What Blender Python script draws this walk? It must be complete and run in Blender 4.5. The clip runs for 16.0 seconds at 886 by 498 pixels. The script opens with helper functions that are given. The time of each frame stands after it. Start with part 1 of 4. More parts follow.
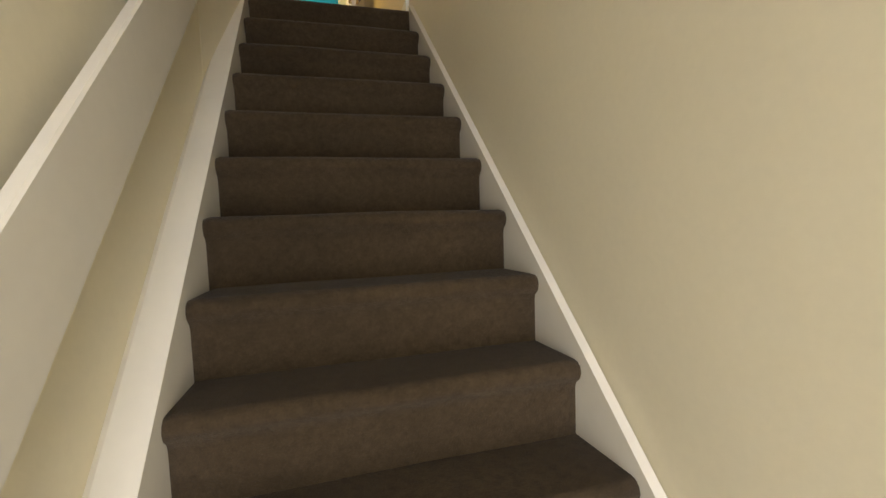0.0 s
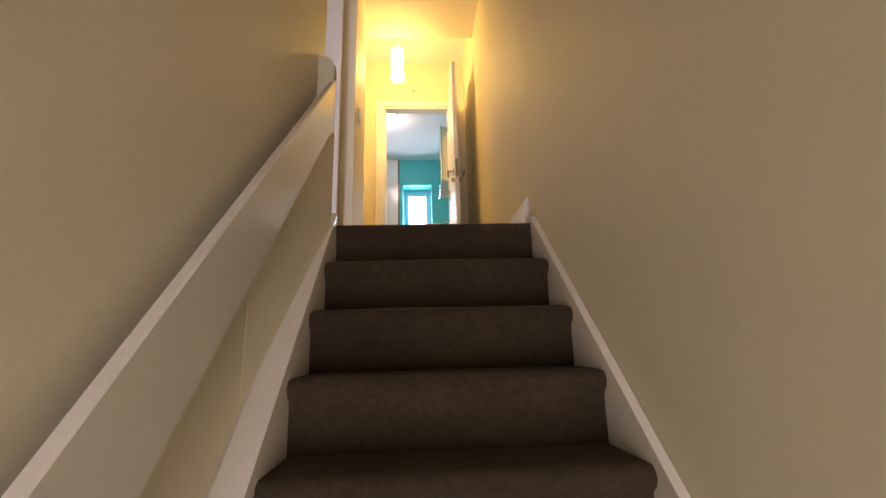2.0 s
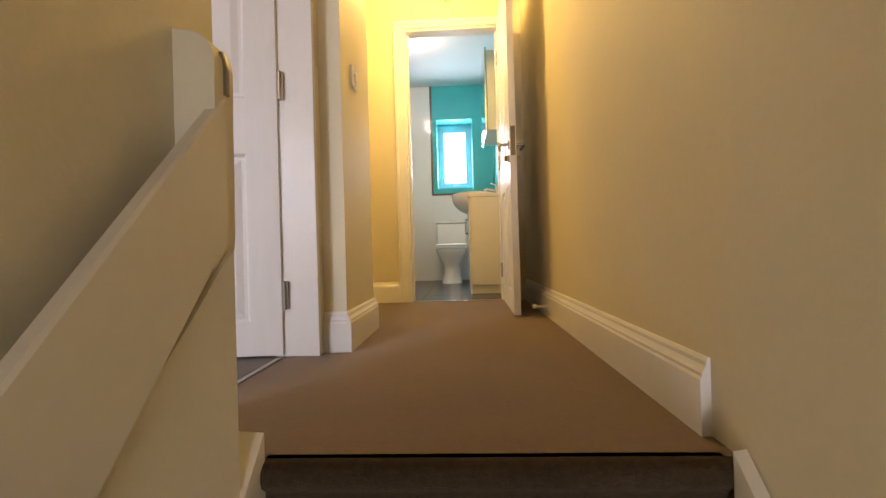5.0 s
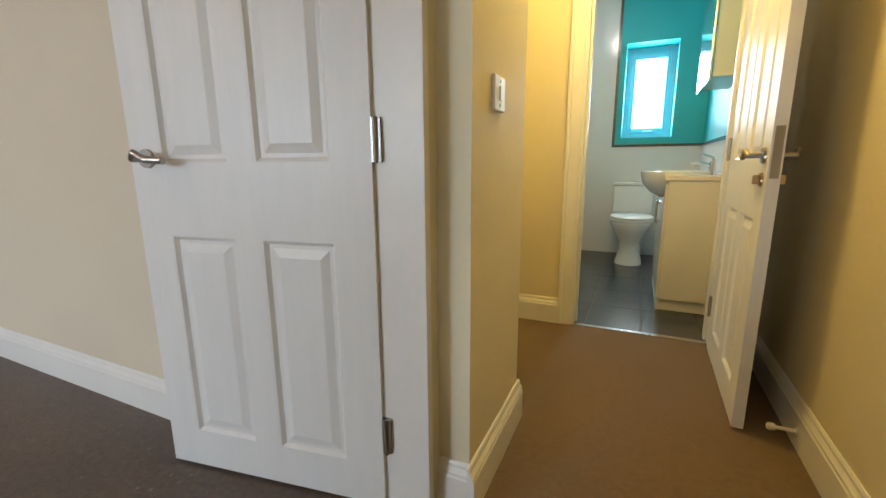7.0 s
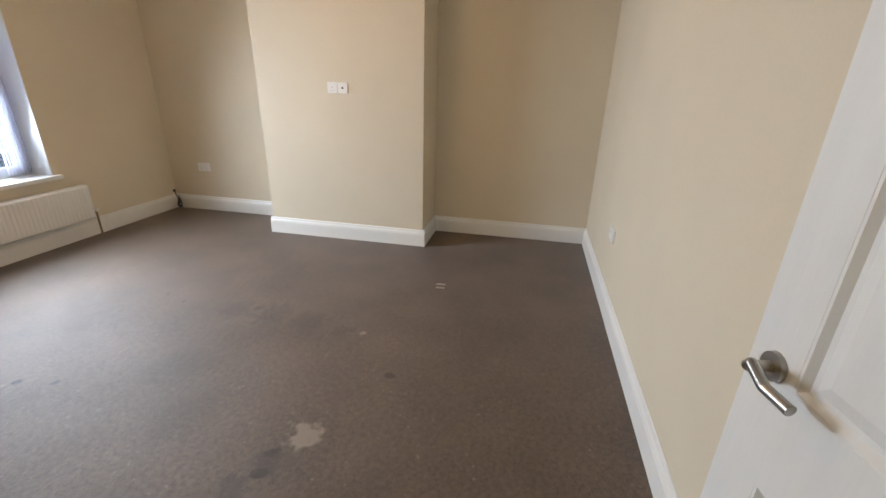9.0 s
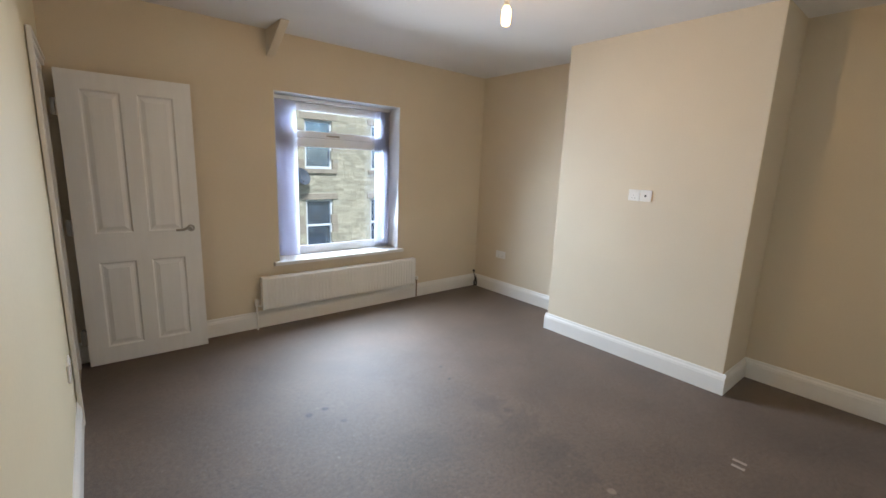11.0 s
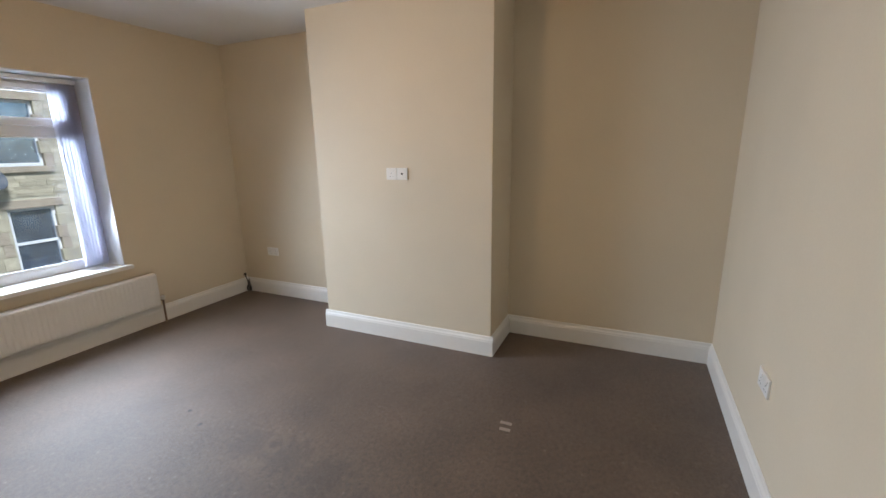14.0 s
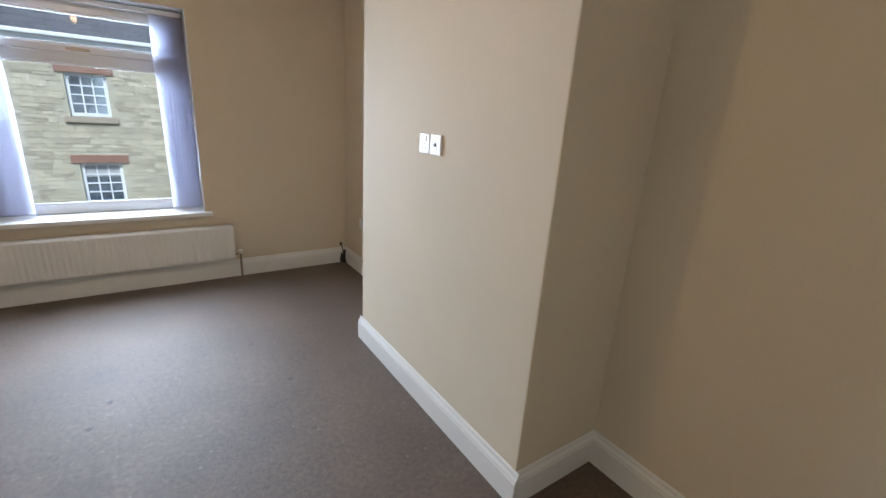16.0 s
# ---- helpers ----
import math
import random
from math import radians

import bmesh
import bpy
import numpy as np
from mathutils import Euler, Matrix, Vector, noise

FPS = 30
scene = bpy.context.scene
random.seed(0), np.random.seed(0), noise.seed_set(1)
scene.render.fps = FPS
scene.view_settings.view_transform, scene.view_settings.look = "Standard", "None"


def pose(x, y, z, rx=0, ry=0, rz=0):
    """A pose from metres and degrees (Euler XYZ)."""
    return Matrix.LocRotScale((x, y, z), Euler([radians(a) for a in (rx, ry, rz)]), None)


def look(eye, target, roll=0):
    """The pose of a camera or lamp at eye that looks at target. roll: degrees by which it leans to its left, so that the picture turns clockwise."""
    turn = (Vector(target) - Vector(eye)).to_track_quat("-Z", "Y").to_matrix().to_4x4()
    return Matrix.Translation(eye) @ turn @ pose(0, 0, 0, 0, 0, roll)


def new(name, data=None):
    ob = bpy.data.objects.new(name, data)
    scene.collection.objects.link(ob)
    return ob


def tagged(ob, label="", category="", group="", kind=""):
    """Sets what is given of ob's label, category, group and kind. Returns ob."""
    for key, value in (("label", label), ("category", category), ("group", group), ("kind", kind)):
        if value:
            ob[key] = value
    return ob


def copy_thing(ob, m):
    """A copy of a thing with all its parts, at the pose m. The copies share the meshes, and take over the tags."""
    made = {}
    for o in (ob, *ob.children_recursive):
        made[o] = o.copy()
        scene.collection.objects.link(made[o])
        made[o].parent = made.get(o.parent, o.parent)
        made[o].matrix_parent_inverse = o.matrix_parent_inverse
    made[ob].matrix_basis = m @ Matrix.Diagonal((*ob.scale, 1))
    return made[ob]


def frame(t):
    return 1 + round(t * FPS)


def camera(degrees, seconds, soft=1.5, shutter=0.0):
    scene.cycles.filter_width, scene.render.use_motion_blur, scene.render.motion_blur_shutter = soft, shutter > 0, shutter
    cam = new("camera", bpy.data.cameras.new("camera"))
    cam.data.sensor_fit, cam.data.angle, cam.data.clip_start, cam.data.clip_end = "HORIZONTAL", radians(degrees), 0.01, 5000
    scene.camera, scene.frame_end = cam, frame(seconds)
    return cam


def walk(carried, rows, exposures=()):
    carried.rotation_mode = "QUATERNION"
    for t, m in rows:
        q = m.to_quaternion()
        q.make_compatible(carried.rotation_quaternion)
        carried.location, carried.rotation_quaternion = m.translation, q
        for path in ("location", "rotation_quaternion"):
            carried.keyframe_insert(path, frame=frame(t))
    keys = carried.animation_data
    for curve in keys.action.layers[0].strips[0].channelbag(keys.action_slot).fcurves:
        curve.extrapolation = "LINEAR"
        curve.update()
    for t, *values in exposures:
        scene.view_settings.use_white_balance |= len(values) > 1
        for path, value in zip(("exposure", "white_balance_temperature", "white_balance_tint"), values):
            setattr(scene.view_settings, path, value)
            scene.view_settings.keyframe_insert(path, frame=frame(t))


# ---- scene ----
cam = camera(92.8, 16.0)
PATH = [
    (0, (0.312, -2.503, -1.199), (0.843, -0.577, -1.290), -2.4),
    (0.5, (0.351, -2.318, -1.010), (0.607, -0.338, -0.888), -1.5),
    (1, (0.360, -2.197, -0.871), (0.476, -0.224, -0.565), -1.4),
    (1.5, (0.348, -2.038, -0.682), (0.490, -0.086, -0.267), -1.8),
    (2, (0.349, -1.883, -0.509), (0.454, 0.060, -0.048), -1.6),
    (2.5, (0.383, -1.750, -0.363), (0.542, 0.200, 0.051), -1.6),
    (3, (0.410, -1.595, -0.230), (0.493, 0.372, 0.120), -0.8),
    (3.5, (0.368, -1.438, -0.094), (0.453, 0.538, 0.198), -0.5),
    (4, (0.368, -1.276, 0.058), (0.393, 0.710, 0.289), -1.1),
    (6.3, (0.375, -0.482, 0.757), (-0.079, 1.445, 0.474), -0.9),
    (6.5, (0.376, -0.416, 0.814), (-0.181, 1.480, 0.503), -0.9),
    (7, (0.276, -0.273, 0.934), (-0.542, 1.508, 0.536), -0.4),
    (7.5, (0.189, -0.151, 1.046), (-1.079, 1.328, 0.592), -0.1),
    (8, (0.018, -0.048, 1.199), (-1.617, 0.942, 0.613), -0.1),
    (8.5, (-0.170, 0.072, 1.314), (-2.020, 0.426, 0.642), 0.8),
    (9, (-0.271, 0.034, 1.373), (-2.097, -0.327, 0.641), 1.6),
    (9.5, (-0.391, 0.011, 1.352), (-1.959, -0.985, 0.611), 1.1),
    (9.7, (-0.412, -0.029, 1.360), (-1.856, -1.203, 0.627), 0.8),
    (11.8, (-0.523, -0.011, 1.548), (-1.782, -1.544, 1.296), 1.2),
    (12, (-0.529, -0.007, 1.559), (-1.869, -1.473, 1.329), 1.2),
    (12.5, (-0.547, 0.010, 1.555), (-2.085, -1.250, 1.337), 0.9),
    (13, (-0.576, 0.035, 1.530), (-2.256, -1.016, 1.264), 0.1),
    (13.5, (-0.689, 0.046, 1.527), (-2.443, -0.841, 1.156), -0.7),
    (14, (-0.988, 0.025, 1.479), (-2.764, -0.775, 1.022), -0.9),
    (14.5, (-1.365, 0.000, 1.436), (-3.134, -0.766, 0.903), -0.6),
    (15, (-1.860, 0.020, 1.455), (-3.594, -0.825, 0.926), -0.4),
    (15.5, (-2.310, 0.068, 1.445), (-3.792, -1.163, 0.907), 1.5),
    (16, (-2.708, 0.042, 1.427), (-3.795, -1.530, 0.834), 3.7),
]
walk(cam, [(t, look(eye, target, roll)) for t, eye, target, roll in PATH],
     exposures=[(0, 0.25, 6550, 17), (0.5, 0.25, 6550, 24), (1.5, 0.18, 6800, 32), (2.5, 0.25, 6900, 34), (4, 0.55, 7200, 34), (6.5, 0.18, 6300, 11), (7.5, 0.14, 6400, 13), (8, 0.45, 6600, 15), (8.5, 0.35, 6600, 15), (9.5, 0.4, 6250, 10), (12, 0.15, 6050, 11), (13.5, 0.05, 6150, 11), (14, 0.1, 6250, 13), (15, 0.45, 6550, 13), (16, 0.1, 5950, 12)])

# ---- world, sun, large lights ----
world = bpy.data.worlds.new("world")
scene.world = world
world.use_nodes = True
sky = world.node_tree.nodes.new("ShaderNodeTexSky")
sky.sky_type, sky.sun_disc = "NISHITA", False
sky.sun_elevation, sky.sun_rotation = radians(40), radians(200)
background = world.node_tree.nodes["Background"]
background.inputs["Strength"].default_value = 0.15
world.node_tree.links.new(sky.outputs["Color"], background.inputs["Color"])


def lamp(name, kind, energy, color, m, size=0.1, size_y=None, angle=None):
    data = bpy.data.lights.new(name, kind)
    data.energy, data.color = energy, color
    if kind == "AREA":
        data.shape, data.size, data.size_y = "RECTANGLE", size, size_y or size
    elif kind == "SUN":
        data.angle = radians(angle)
    else:
        data.shadow_soft_size = size
    ob = new(name, data)
    ob.matrix_world = m
    return ob


lamp("sun", "SUN", 5.0, (0.97, 0.98, 1.0), look((0, 0, 10), (-1.5, -5, 4)), angle=15)
lamp("window_daylight", "AREA", 38, (0.78, 0.89, 1.0), look((-2.37, -3.77, 1.36), (-2.37, -1.77, 0.72)), 1.15, 1.0).data.spread = radians(142)
lamp("street_daylight", "AREA", 115, (0.74, 0.87, 1.0), look((-2.37, -4.85, 1.95), (-2.37, -2.9, 0.25)), 1.7, 1.3).data.spread = radians(150)
lamp("bathroom_window_daylight", "AREA", 13, (0.72, 0.88, 1.0), look((0.305, 4.68, 1.61), (0.305, 0, 1.2)), 0.27, 0.64)
lamp("front_door_daylight", "AREA", 46, (0.86, 0.92, 1.0), look((0.42, -4.1, -1.55), (0.42, 0, -1.2)), 0.8, 1.9)
lamp("room_bulb_light", "POINT", 14, (1.0, 0.60, 0.26), Matrix.Translation((-2.147, -1.588, 2.212)), 0.022)
lamp("landing_light", "POINT", 25, (1.0, 0.68, 0.17), Matrix.Translation((0.16, 1.52, 2.0)), 0.1)
lamp("bathroom_light", "POINT", 7, (1.0, 0.9, 0.75), Matrix.Translation((-0.08, 3.15, 2.34)), 0.08)


# ---- materials ----
def mat(name, color, rough=0.6, metal=0.0, vary=0.12, scale=6.0, fine=120.0, bump=0.15, bump_size=0.002, dark=None, spec=0.5,
        emit=None, transmission=0.0, island=0.0, stretch=None):
    """A surface whose colour wanders at a large and at a fine scale, with a fine relief."""
    m = bpy.data.materials.new(name)
    m.use_nodes = True
    t = m.node_tree
    p = t.nodes["Principled BSDF"]
    p.inputs["Roughness"].default_value, p.inputs["Metallic"].default_value = rough, metal
    p.inputs["Specular IOR Level"].default_value = spec
    p.inputs["Transmission Weight"].default_value = transmission
    co = t.nodes.new("ShaderNodeTexCoord").outputs["Object"]
    if stretch:
        mp = t.nodes.new("ShaderNodeMapping")
        mp.inputs["Scale"].default_value = stretch
        t.links.new(co, mp.inputs["Vector"])
        co = mp.outputs["Vector"]
    big, small = t.nodes.new("ShaderNodeTexNoise"), t.nodes.new("ShaderNodeTexNoise")
    for n, s, d in ((big, scale, 4), (small, fine, 3)):
        n.inputs["Scale"].default_value, n.inputs["Detail"].default_value = s, d
        t.links.new(co, n.inputs["Vector"])
    ramp = t.nodes.new("ShaderNodeMapRange")
    ramp.inputs["From Min"].default_value, ramp.inputs["From Max"].default_value = 0.3, 0.7
    t.links.new(big.outputs["Fac"], ramp.inputs["Value"])
    mix = t.nodes.new("ShaderNodeMix")
    mix.data_type = "RGBA"
    low = dark or tuple(c * (1 - vary) for c in color)
    mix.inputs["A"].default_value, mix.inputs["B"].default_value = (*low, 1), (*color, 1)
    t.links.new(ramp.outputs["Result"], mix.inputs["Factor"])
    grain = t.nodes.new("ShaderNodeMix")
    grain.data_type, grain.blend_type = "RGBA", "MULTIPLY"
    grain.inputs["Factor"].default_value = min(1, vary * 2)
    t.links.new(mix.outputs["Result"], grain.inputs["A"])
    t.links.new(small.outputs["Fac"], grain.inputs["B"])
    lift = t.nodes.new("ShaderNodeMix")
    lift.data_type = "RGBA"
    lift.inputs["Factor"].default_value = 0.5
    t.links.new(mix.outputs["Result"], lift.inputs["A"])
    t.links.new(grain.outputs["Result"], lift.inputs["B"])
    last = lift.outputs["Result"]
    if island:
        info, geo = t.nodes.new("ShaderNodeObjectInfo"), t.nodes.new("ShaderNodeNewGeometry")
        add, fr = t.nodes.new("ShaderNodeMath"), t.nodes.new("ShaderNodeMath")
        fr.operation = "FRACT"
        t.links.new(info.outputs["Random"], add.inputs[0])
        t.links.new(geo.outputs["Random Per Island"], add.inputs[1])
        t.links.new(add.outputs[0], fr.inputs[0])
        hsv, rng = t.nodes.new("ShaderNodeHueSaturation"), t.nodes.new("ShaderNodeMapRange")
        rng.inputs["To Min"].default_value, rng.inputs["To Max"].default_value = 1 - island, 1 + island
        t.links.new(fr.outputs[0], rng.inputs["Value"])
        t.links.new(rng.outputs["Result"], hsv.inputs["Value"])
        t.links.new(last, hsv.inputs["Color"])
        last = hsv.outputs["Color"]
    t.links.new(last, p.inputs["Base Color"])
    if bump:
        b = t.nodes.new("ShaderNodeBump")
        b.inputs["Strength"].default_value, b.inputs["Distance"].default_value = bump, bump_size
        t.links.new(small.outputs["Fac"], b.inputs["Height"])
        t.links.new(b.outputs["Normal"], p.inputs["Normal"])
    if emit:
        p.inputs["Emission Color"].default_value, p.inputs["Emission Strength"].default_value = (*emit[0], 1), emit[1]
    return m


CREAM = mat("cream_wall_paint", (0.71, 0.625, 0.485), 0.72, vary=0.06, scale=1.5, fine=90, bump=0.14, spec=0.35)
HALL = mat("magnolia_wall_paint", (0.75, 0.68, 0.49), 0.62, vary=0.06, scale=1.3, fine=60, bump=0.2, bump_size=0.003, spec=0.3)
CEIL = mat("white_ceiling_paint", (0.78, 0.77, 0.76), 0.8, vary=0.04, scale=2, fine=70, bump=0.15)
GLOSS = mat("white_gloss_paint", (0.80, 0.79, 0.76), 0.36, vary=0.04, scale=5, fine=40, bump=0.06)
DOORM = mat("white_grained_door_paint", (0.80, 0.80, 0.79), 0.4, vary=0.04, scale=5, fine=30, bump=0.12, stretch=(6, 6, 0.6))
UPVC = mat("white_upvc", (0.80, 0.82, 0.84), 0.25, vary=0.02, bump=0.02)
ENAMEL = mat("white_radiator_enamel", (0.78, 0.77, 0.74), 0.3, vary=0.03, bump=0.04)
PLASTIC = mat("white_plastic", (0.8, 0.79, 0.76), 0.3, vary=0.02, bump=0.0)
DARK = mat("dark_plastic", (0.03, 0.028, 0.026), 0.45, vary=0.1, bump=0.0)
CHROME = mat("polished_chrome", (0.75, 0.74, 0.72), 0.16, 1.0, vary=0.06, bump=0.0)
STEEL = mat("satin_steel", (0.42, 0.40, 0.37), 0.3, 1.0, vary=0.1, bump=0.03)
COPPER = mat("dull_pipe", (0.35, 0.27, 0.2), 0.5, 0.4, vary=0.2, bump=0.05)
CERAMIC = mat("white_ceramic", (0.82, 0.82, 0.81), 0.08, vary=0.02, bump=0.0)
TILE = mat("white_wall_tile", (0.80, 0.80, 0.78), 0.12, vary=0.03, scale=3, bump=0.02, island=0.02)
FLOORTILE = mat("slate_floor_tile", (0.075, 0.08, 0.09), 0.22, vary=0.35, scale=5, fine=40, bump=0.1, island=0.12)
GROUT = mat("grey_grout", (0.2, 0.2, 0.2), 0.8, vary=0.1)
TEAL = mat("teal_wall_paint", (0.02, 0.5, 0.54), 0.5, vary=0.06, scale=2, bump=0.08)
MOSAIC = mat("mosaic_border", (0.22, 0.2, 0.17), 0.25, vary=0.6, scale=60, fine=90, bump=0.1)
VANITY = mat("cream_gloss_cabinet", (0.78, 0.74, 0.66), 0.2, vary=0.03, bump=0.0)
BULB = mat("glowing_bulb_glass", (1, 0.9, 0.7), 0.2, bump=0.0, emit=((1.0, 0.56, 0.2), 8))
LAMPGLASS = mat("glowing_lamp_glass", (1, 0.9, 0.7), 0.2, bump=0.0, emit=((1.0, 0.8, 0.36), 7))
DOMEGLASS = mat("glowing_dome_glass", (1, 0.95, 0.85), 0.2, bump=0.0, emit=((1.0, 0.93, 0.8), 5))
# white frame with the cyan bounce of the teal recess put into its colour
TURQ = mat("cyan_lit_white_frame", (0.24, 0.56, 0.66), 0.35, vary=0.04, bump=0.02)
CREAMGLOSS = mat("cream_gloss_paint", (0.78, 0.73, 0.61), 0.2, vary=0.05, scale=4, fine=40, bump=0.08)
BRASS = mat("aged_brass", (0.55, 0.42, 0.24), 0.3, 1.0, vary=0.15, bump=0.02)
GREYPLASTIC = mat("grey_plastic", (0.3, 0.3, 0.31), 0.45, vary=0.05, bump=0.02)
FROST = mat("frosted_daylit_glass", (0.85, 0.9, 0.95), 0.5, bump=0.0, emit=((0.86, 0.95, 1.0), 3.2))
CORD = mat("white_cord", (0.75, 0.73, 0.68), 0.5, bump=0.0)
STONE = mat("buff_sandstone", (0.68, 0.61, 0.45), 0.85, vary=0.3, scale=7, fine=60, bump=0.5, bump_size=0.008, island=0.2)
MORTAR = mat("lime_mortar", (0.56, 0.52, 0.40), 0.9, vary=0.15, scale=4, fine=50, bump=0.4, bump_size=0.006)
DRESSED = mat("dressed_stone", (0.50, 0.42, 0.32), 0.8, vary=0.25, scale=6, fine=50, bump=0.3, bump_size=0.006)
REDSTONE = mat("reddish_lintel_stone", (0.36, 0.2, 0.14), 0.8, vary=0.25, scale=6, fine=50, bump=0.3, bump_size=0.006)
SLATE = mat("grey_roof_tile", (0.13, 0.135, 0.15), 0.6, vary=0.3, scale=6, fine=40, bump=0.3, bump_size=0.004, island=0.15)
ASPHALT = mat("asphalt", (0.05, 0.05, 0.052), 0.85, vary=0.25, scale=1.5, fine=150, bump=0.5, bump_size=0.004)
PAVING = mat("pavement_concrete", (0.28, 0.27, 0.25), 0.85, vary=0.2, scale=2, fine=80, bump=0.3, bump_size=0.004)
DARKGLASS = mat("dark_window_glass", (0.50, 0.62, 0.80), 0.06, 0.8, vary=0.45, scale=2.5, bump=0.0, spec=0.8)
NET = mat("net_curtain", (0.6, 0.6, 0.6), 0.9, vary=0.3, scale=14, bump=0.0)


def glass_material():
    m = bpy.data.materials.new("clear_window_glass")
    m.use_nodes = True
    t = m.node_tree
    t.nodes.remove(t.nodes["Principled BSDF"])
    clear, shine, fac, mixer = (t.nodes.new("ShaderNode" + n) for n in ("BsdfTransparent", "BsdfGlossy", "Fresnel", "MixShader"))
    clear.inputs["Color"].default_value = (0.93, 0.96, 0.96, 1)
    shine.inputs["Roughness"].default_value = 0.02
    t.links.new(fac.outputs[0], mixer.inputs[0])
    t.links.new(clear.outputs[0], mixer.inputs[1])
    t.links.new(shine.outputs[0], mixer.inputs[2])
    t.links.new(mixer.outputs[0], t.nodes["Material Output"].inputs["Surface"])
    return m


GLASS = glass_material()


def fabric_material():
    m = mat("pale_blind_fabric", (0.78, 0.79, 0.86), 0.85, vary=0.06, scale=20, fine=300, bump=0.2)
    t = m.node_tree
    p = t.nodes["Principled BSDF"]
    thin, mixer = t.nodes.new("ShaderNodeBsdfTranslucent"), t.nodes.new("ShaderNodeMixShader")
    thin.inputs["Color"].default_value = (0.92, 0.92, 0.97, 1)
    mixer.inputs[0].default_value = 0.75
    t.links.new(p.outputs[0], mixer.inputs[1])
    t.links.new(thin.outputs[0], mixer.inputs[2])
    t.links.new(mixer.outputs[0], t.nodes["Material Output"].inputs["Surface"])
    return m


FABRIC = fabric_material()


def carpet_material(name, color, dark, stains=(), sheen=0.2, tufts=(0.62, 1.35), rough=0.95, spec=0.15):
    """Cut-pile carpet: clumpy tufts, traffic wear and a few stains with their own outlines (x, y, radius, colour, strength)."""
    m = mat(name, color, rough, vary=0.3, scale=2.2, fine=260, bump=0.6, bump_size=0.004, dark=dark, spec=spec)
    t = m.node_tree
    p = t.nodes["Principled BSDF"]
    p.inputs["Sheen Weight"].default_value, p.inputs["Sheen Roughness"].default_value = sheen, 0.5
    last = p.inputs["Base Color"].links[0].from_socket
    co = t.nodes.new("ShaderNodeTexCoord").outputs["Object"]
    tuft = t.nodes.new("ShaderNodeTexNoise")
    tuft.inputs["Scale"].default_value, tuft.inputs["Detail"].default_value = 46, 7
    tuft.inputs["Roughness"].default_value = 0.85
    t.links.new(co, tuft.inputs["Vector"])
    rng = t.nodes.new("ShaderNodeMapRange")
    rng.inputs["From Min"].default_value, rng.inputs["From Max"].default_value = 0.32, 0.68
    rng.inputs["To Min"].default_value, rng.inputs["To Max"].default_value = tufts
    t.links.new(tuft.outputs["Fac"], rng.inputs["Value"])
    pile = t.nodes.new("ShaderNodeBump")
    pile.inputs["Strength"].default_value, pile.inputs["Distance"].default_value = 0.35, 0.009
    t.links.new(tuft.outputs["Fac"], pile.inputs["Height"])
    t.links.new(p.inputs["Normal"].links[0].from_socket, pile.inputs["Normal"])
    t.links.new(pile.outputs["Normal"], p.inputs["Normal"])
    mul = t.nodes.new("ShaderNodeVectorMath")
    mul.operation = "SCALE"
    t.links.new(last, mul.inputs[0])
    t.links.new(rng.outputs["Result"], mul.inputs["Scale"])
    last = mul.outputs["Vector"]
    wob = t.nodes.new("ShaderNodeTexNoise")
    wob.inputs["Scale"].default_value, wob.inputs["Detail"].default_value = 20, 5
    t.links.new(co, wob.inputs["Vector"])
    if stains:
        fleck = t.nodes.new("ShaderNodeTexVoronoi")
        fleck.inputs["Scale"].default_value = 21
        t.links.new(co, fleck.inputs["Vector"])
        fm = t.nodes.new("ShaderNodeMapRange")
        fm.inputs["From Min"].default_value, fm.inputs["From Max"].default_value = 0.16, 0.08
        fm.inputs["To Max"].default_value = 0.6
        t.links.new(fleck.outputs["Distance"], fm.inputs["Value"])
        fx = t.nodes.new("ShaderNodeMix")
        fx.data_type = "RGBA"
        t.links.new(fm.outputs["Result"], fx.inputs["Factor"])
        t.links.new(last, fx.inputs["A"])
        sw = t.nodes.new("ShaderNodeMix")
        sw.data_type = "RGBA"
        sw.inputs["A"].default_value, sw.inputs["B"].default_value = (0.06, 0.042, 0.032, 1), (0.27, 0.215, 0.18, 1)
        sep = t.nodes.new("ShaderNodeSeparateColor")
        t.links.new(fleck.outputs["Color"], sep.inputs[0])
        t.links.new(sep.outputs[0], sw.inputs["Factor"])
        t.links.new(sw.outputs["Result"], fx.inputs["B"])
        last = fx.outputs["Result"]
    for x, y, r, c, s in stains:
        d = t.nodes.new("ShaderNodeVectorMath")
        d.operation = "DISTANCE"
        d.inputs[1].default_value = (x, y, 0)
        t.links.new(co, d.inputs[0])
        a = t.nodes.new("ShaderNodeMath")
        a.operation = "MULTIPLY_ADD"
        a.inputs[1].default_value = r * 3.2
        t.links.new(wob.outputs["Fac"], a.inputs[0])
        t.links.new(d.outputs["Value"], a.inputs[2])
        f = t.nodes.new("ShaderNodeMapRange")
        f.inputs["From Min"].default_value, f.inputs["From Max"].default_value = r * 3.0, r * 2.45
        f.inputs["To Max"].default_value = s
        t.links.new(a.outputs[0], f.inputs["Value"])
        mx = t.nodes.new("ShaderNodeMix")
        mx.data_type = "RGBA"
        mx.inputs["B"].default_value = (*c, 1)
        t.links.new(f.outputs["Result"], mx.inputs["Factor"])
        t.links.new(last, mx.inputs["A"])
        last = mx.outputs["Result"]
    t.links.new(last, p.inputs["Base Color"])
    return m


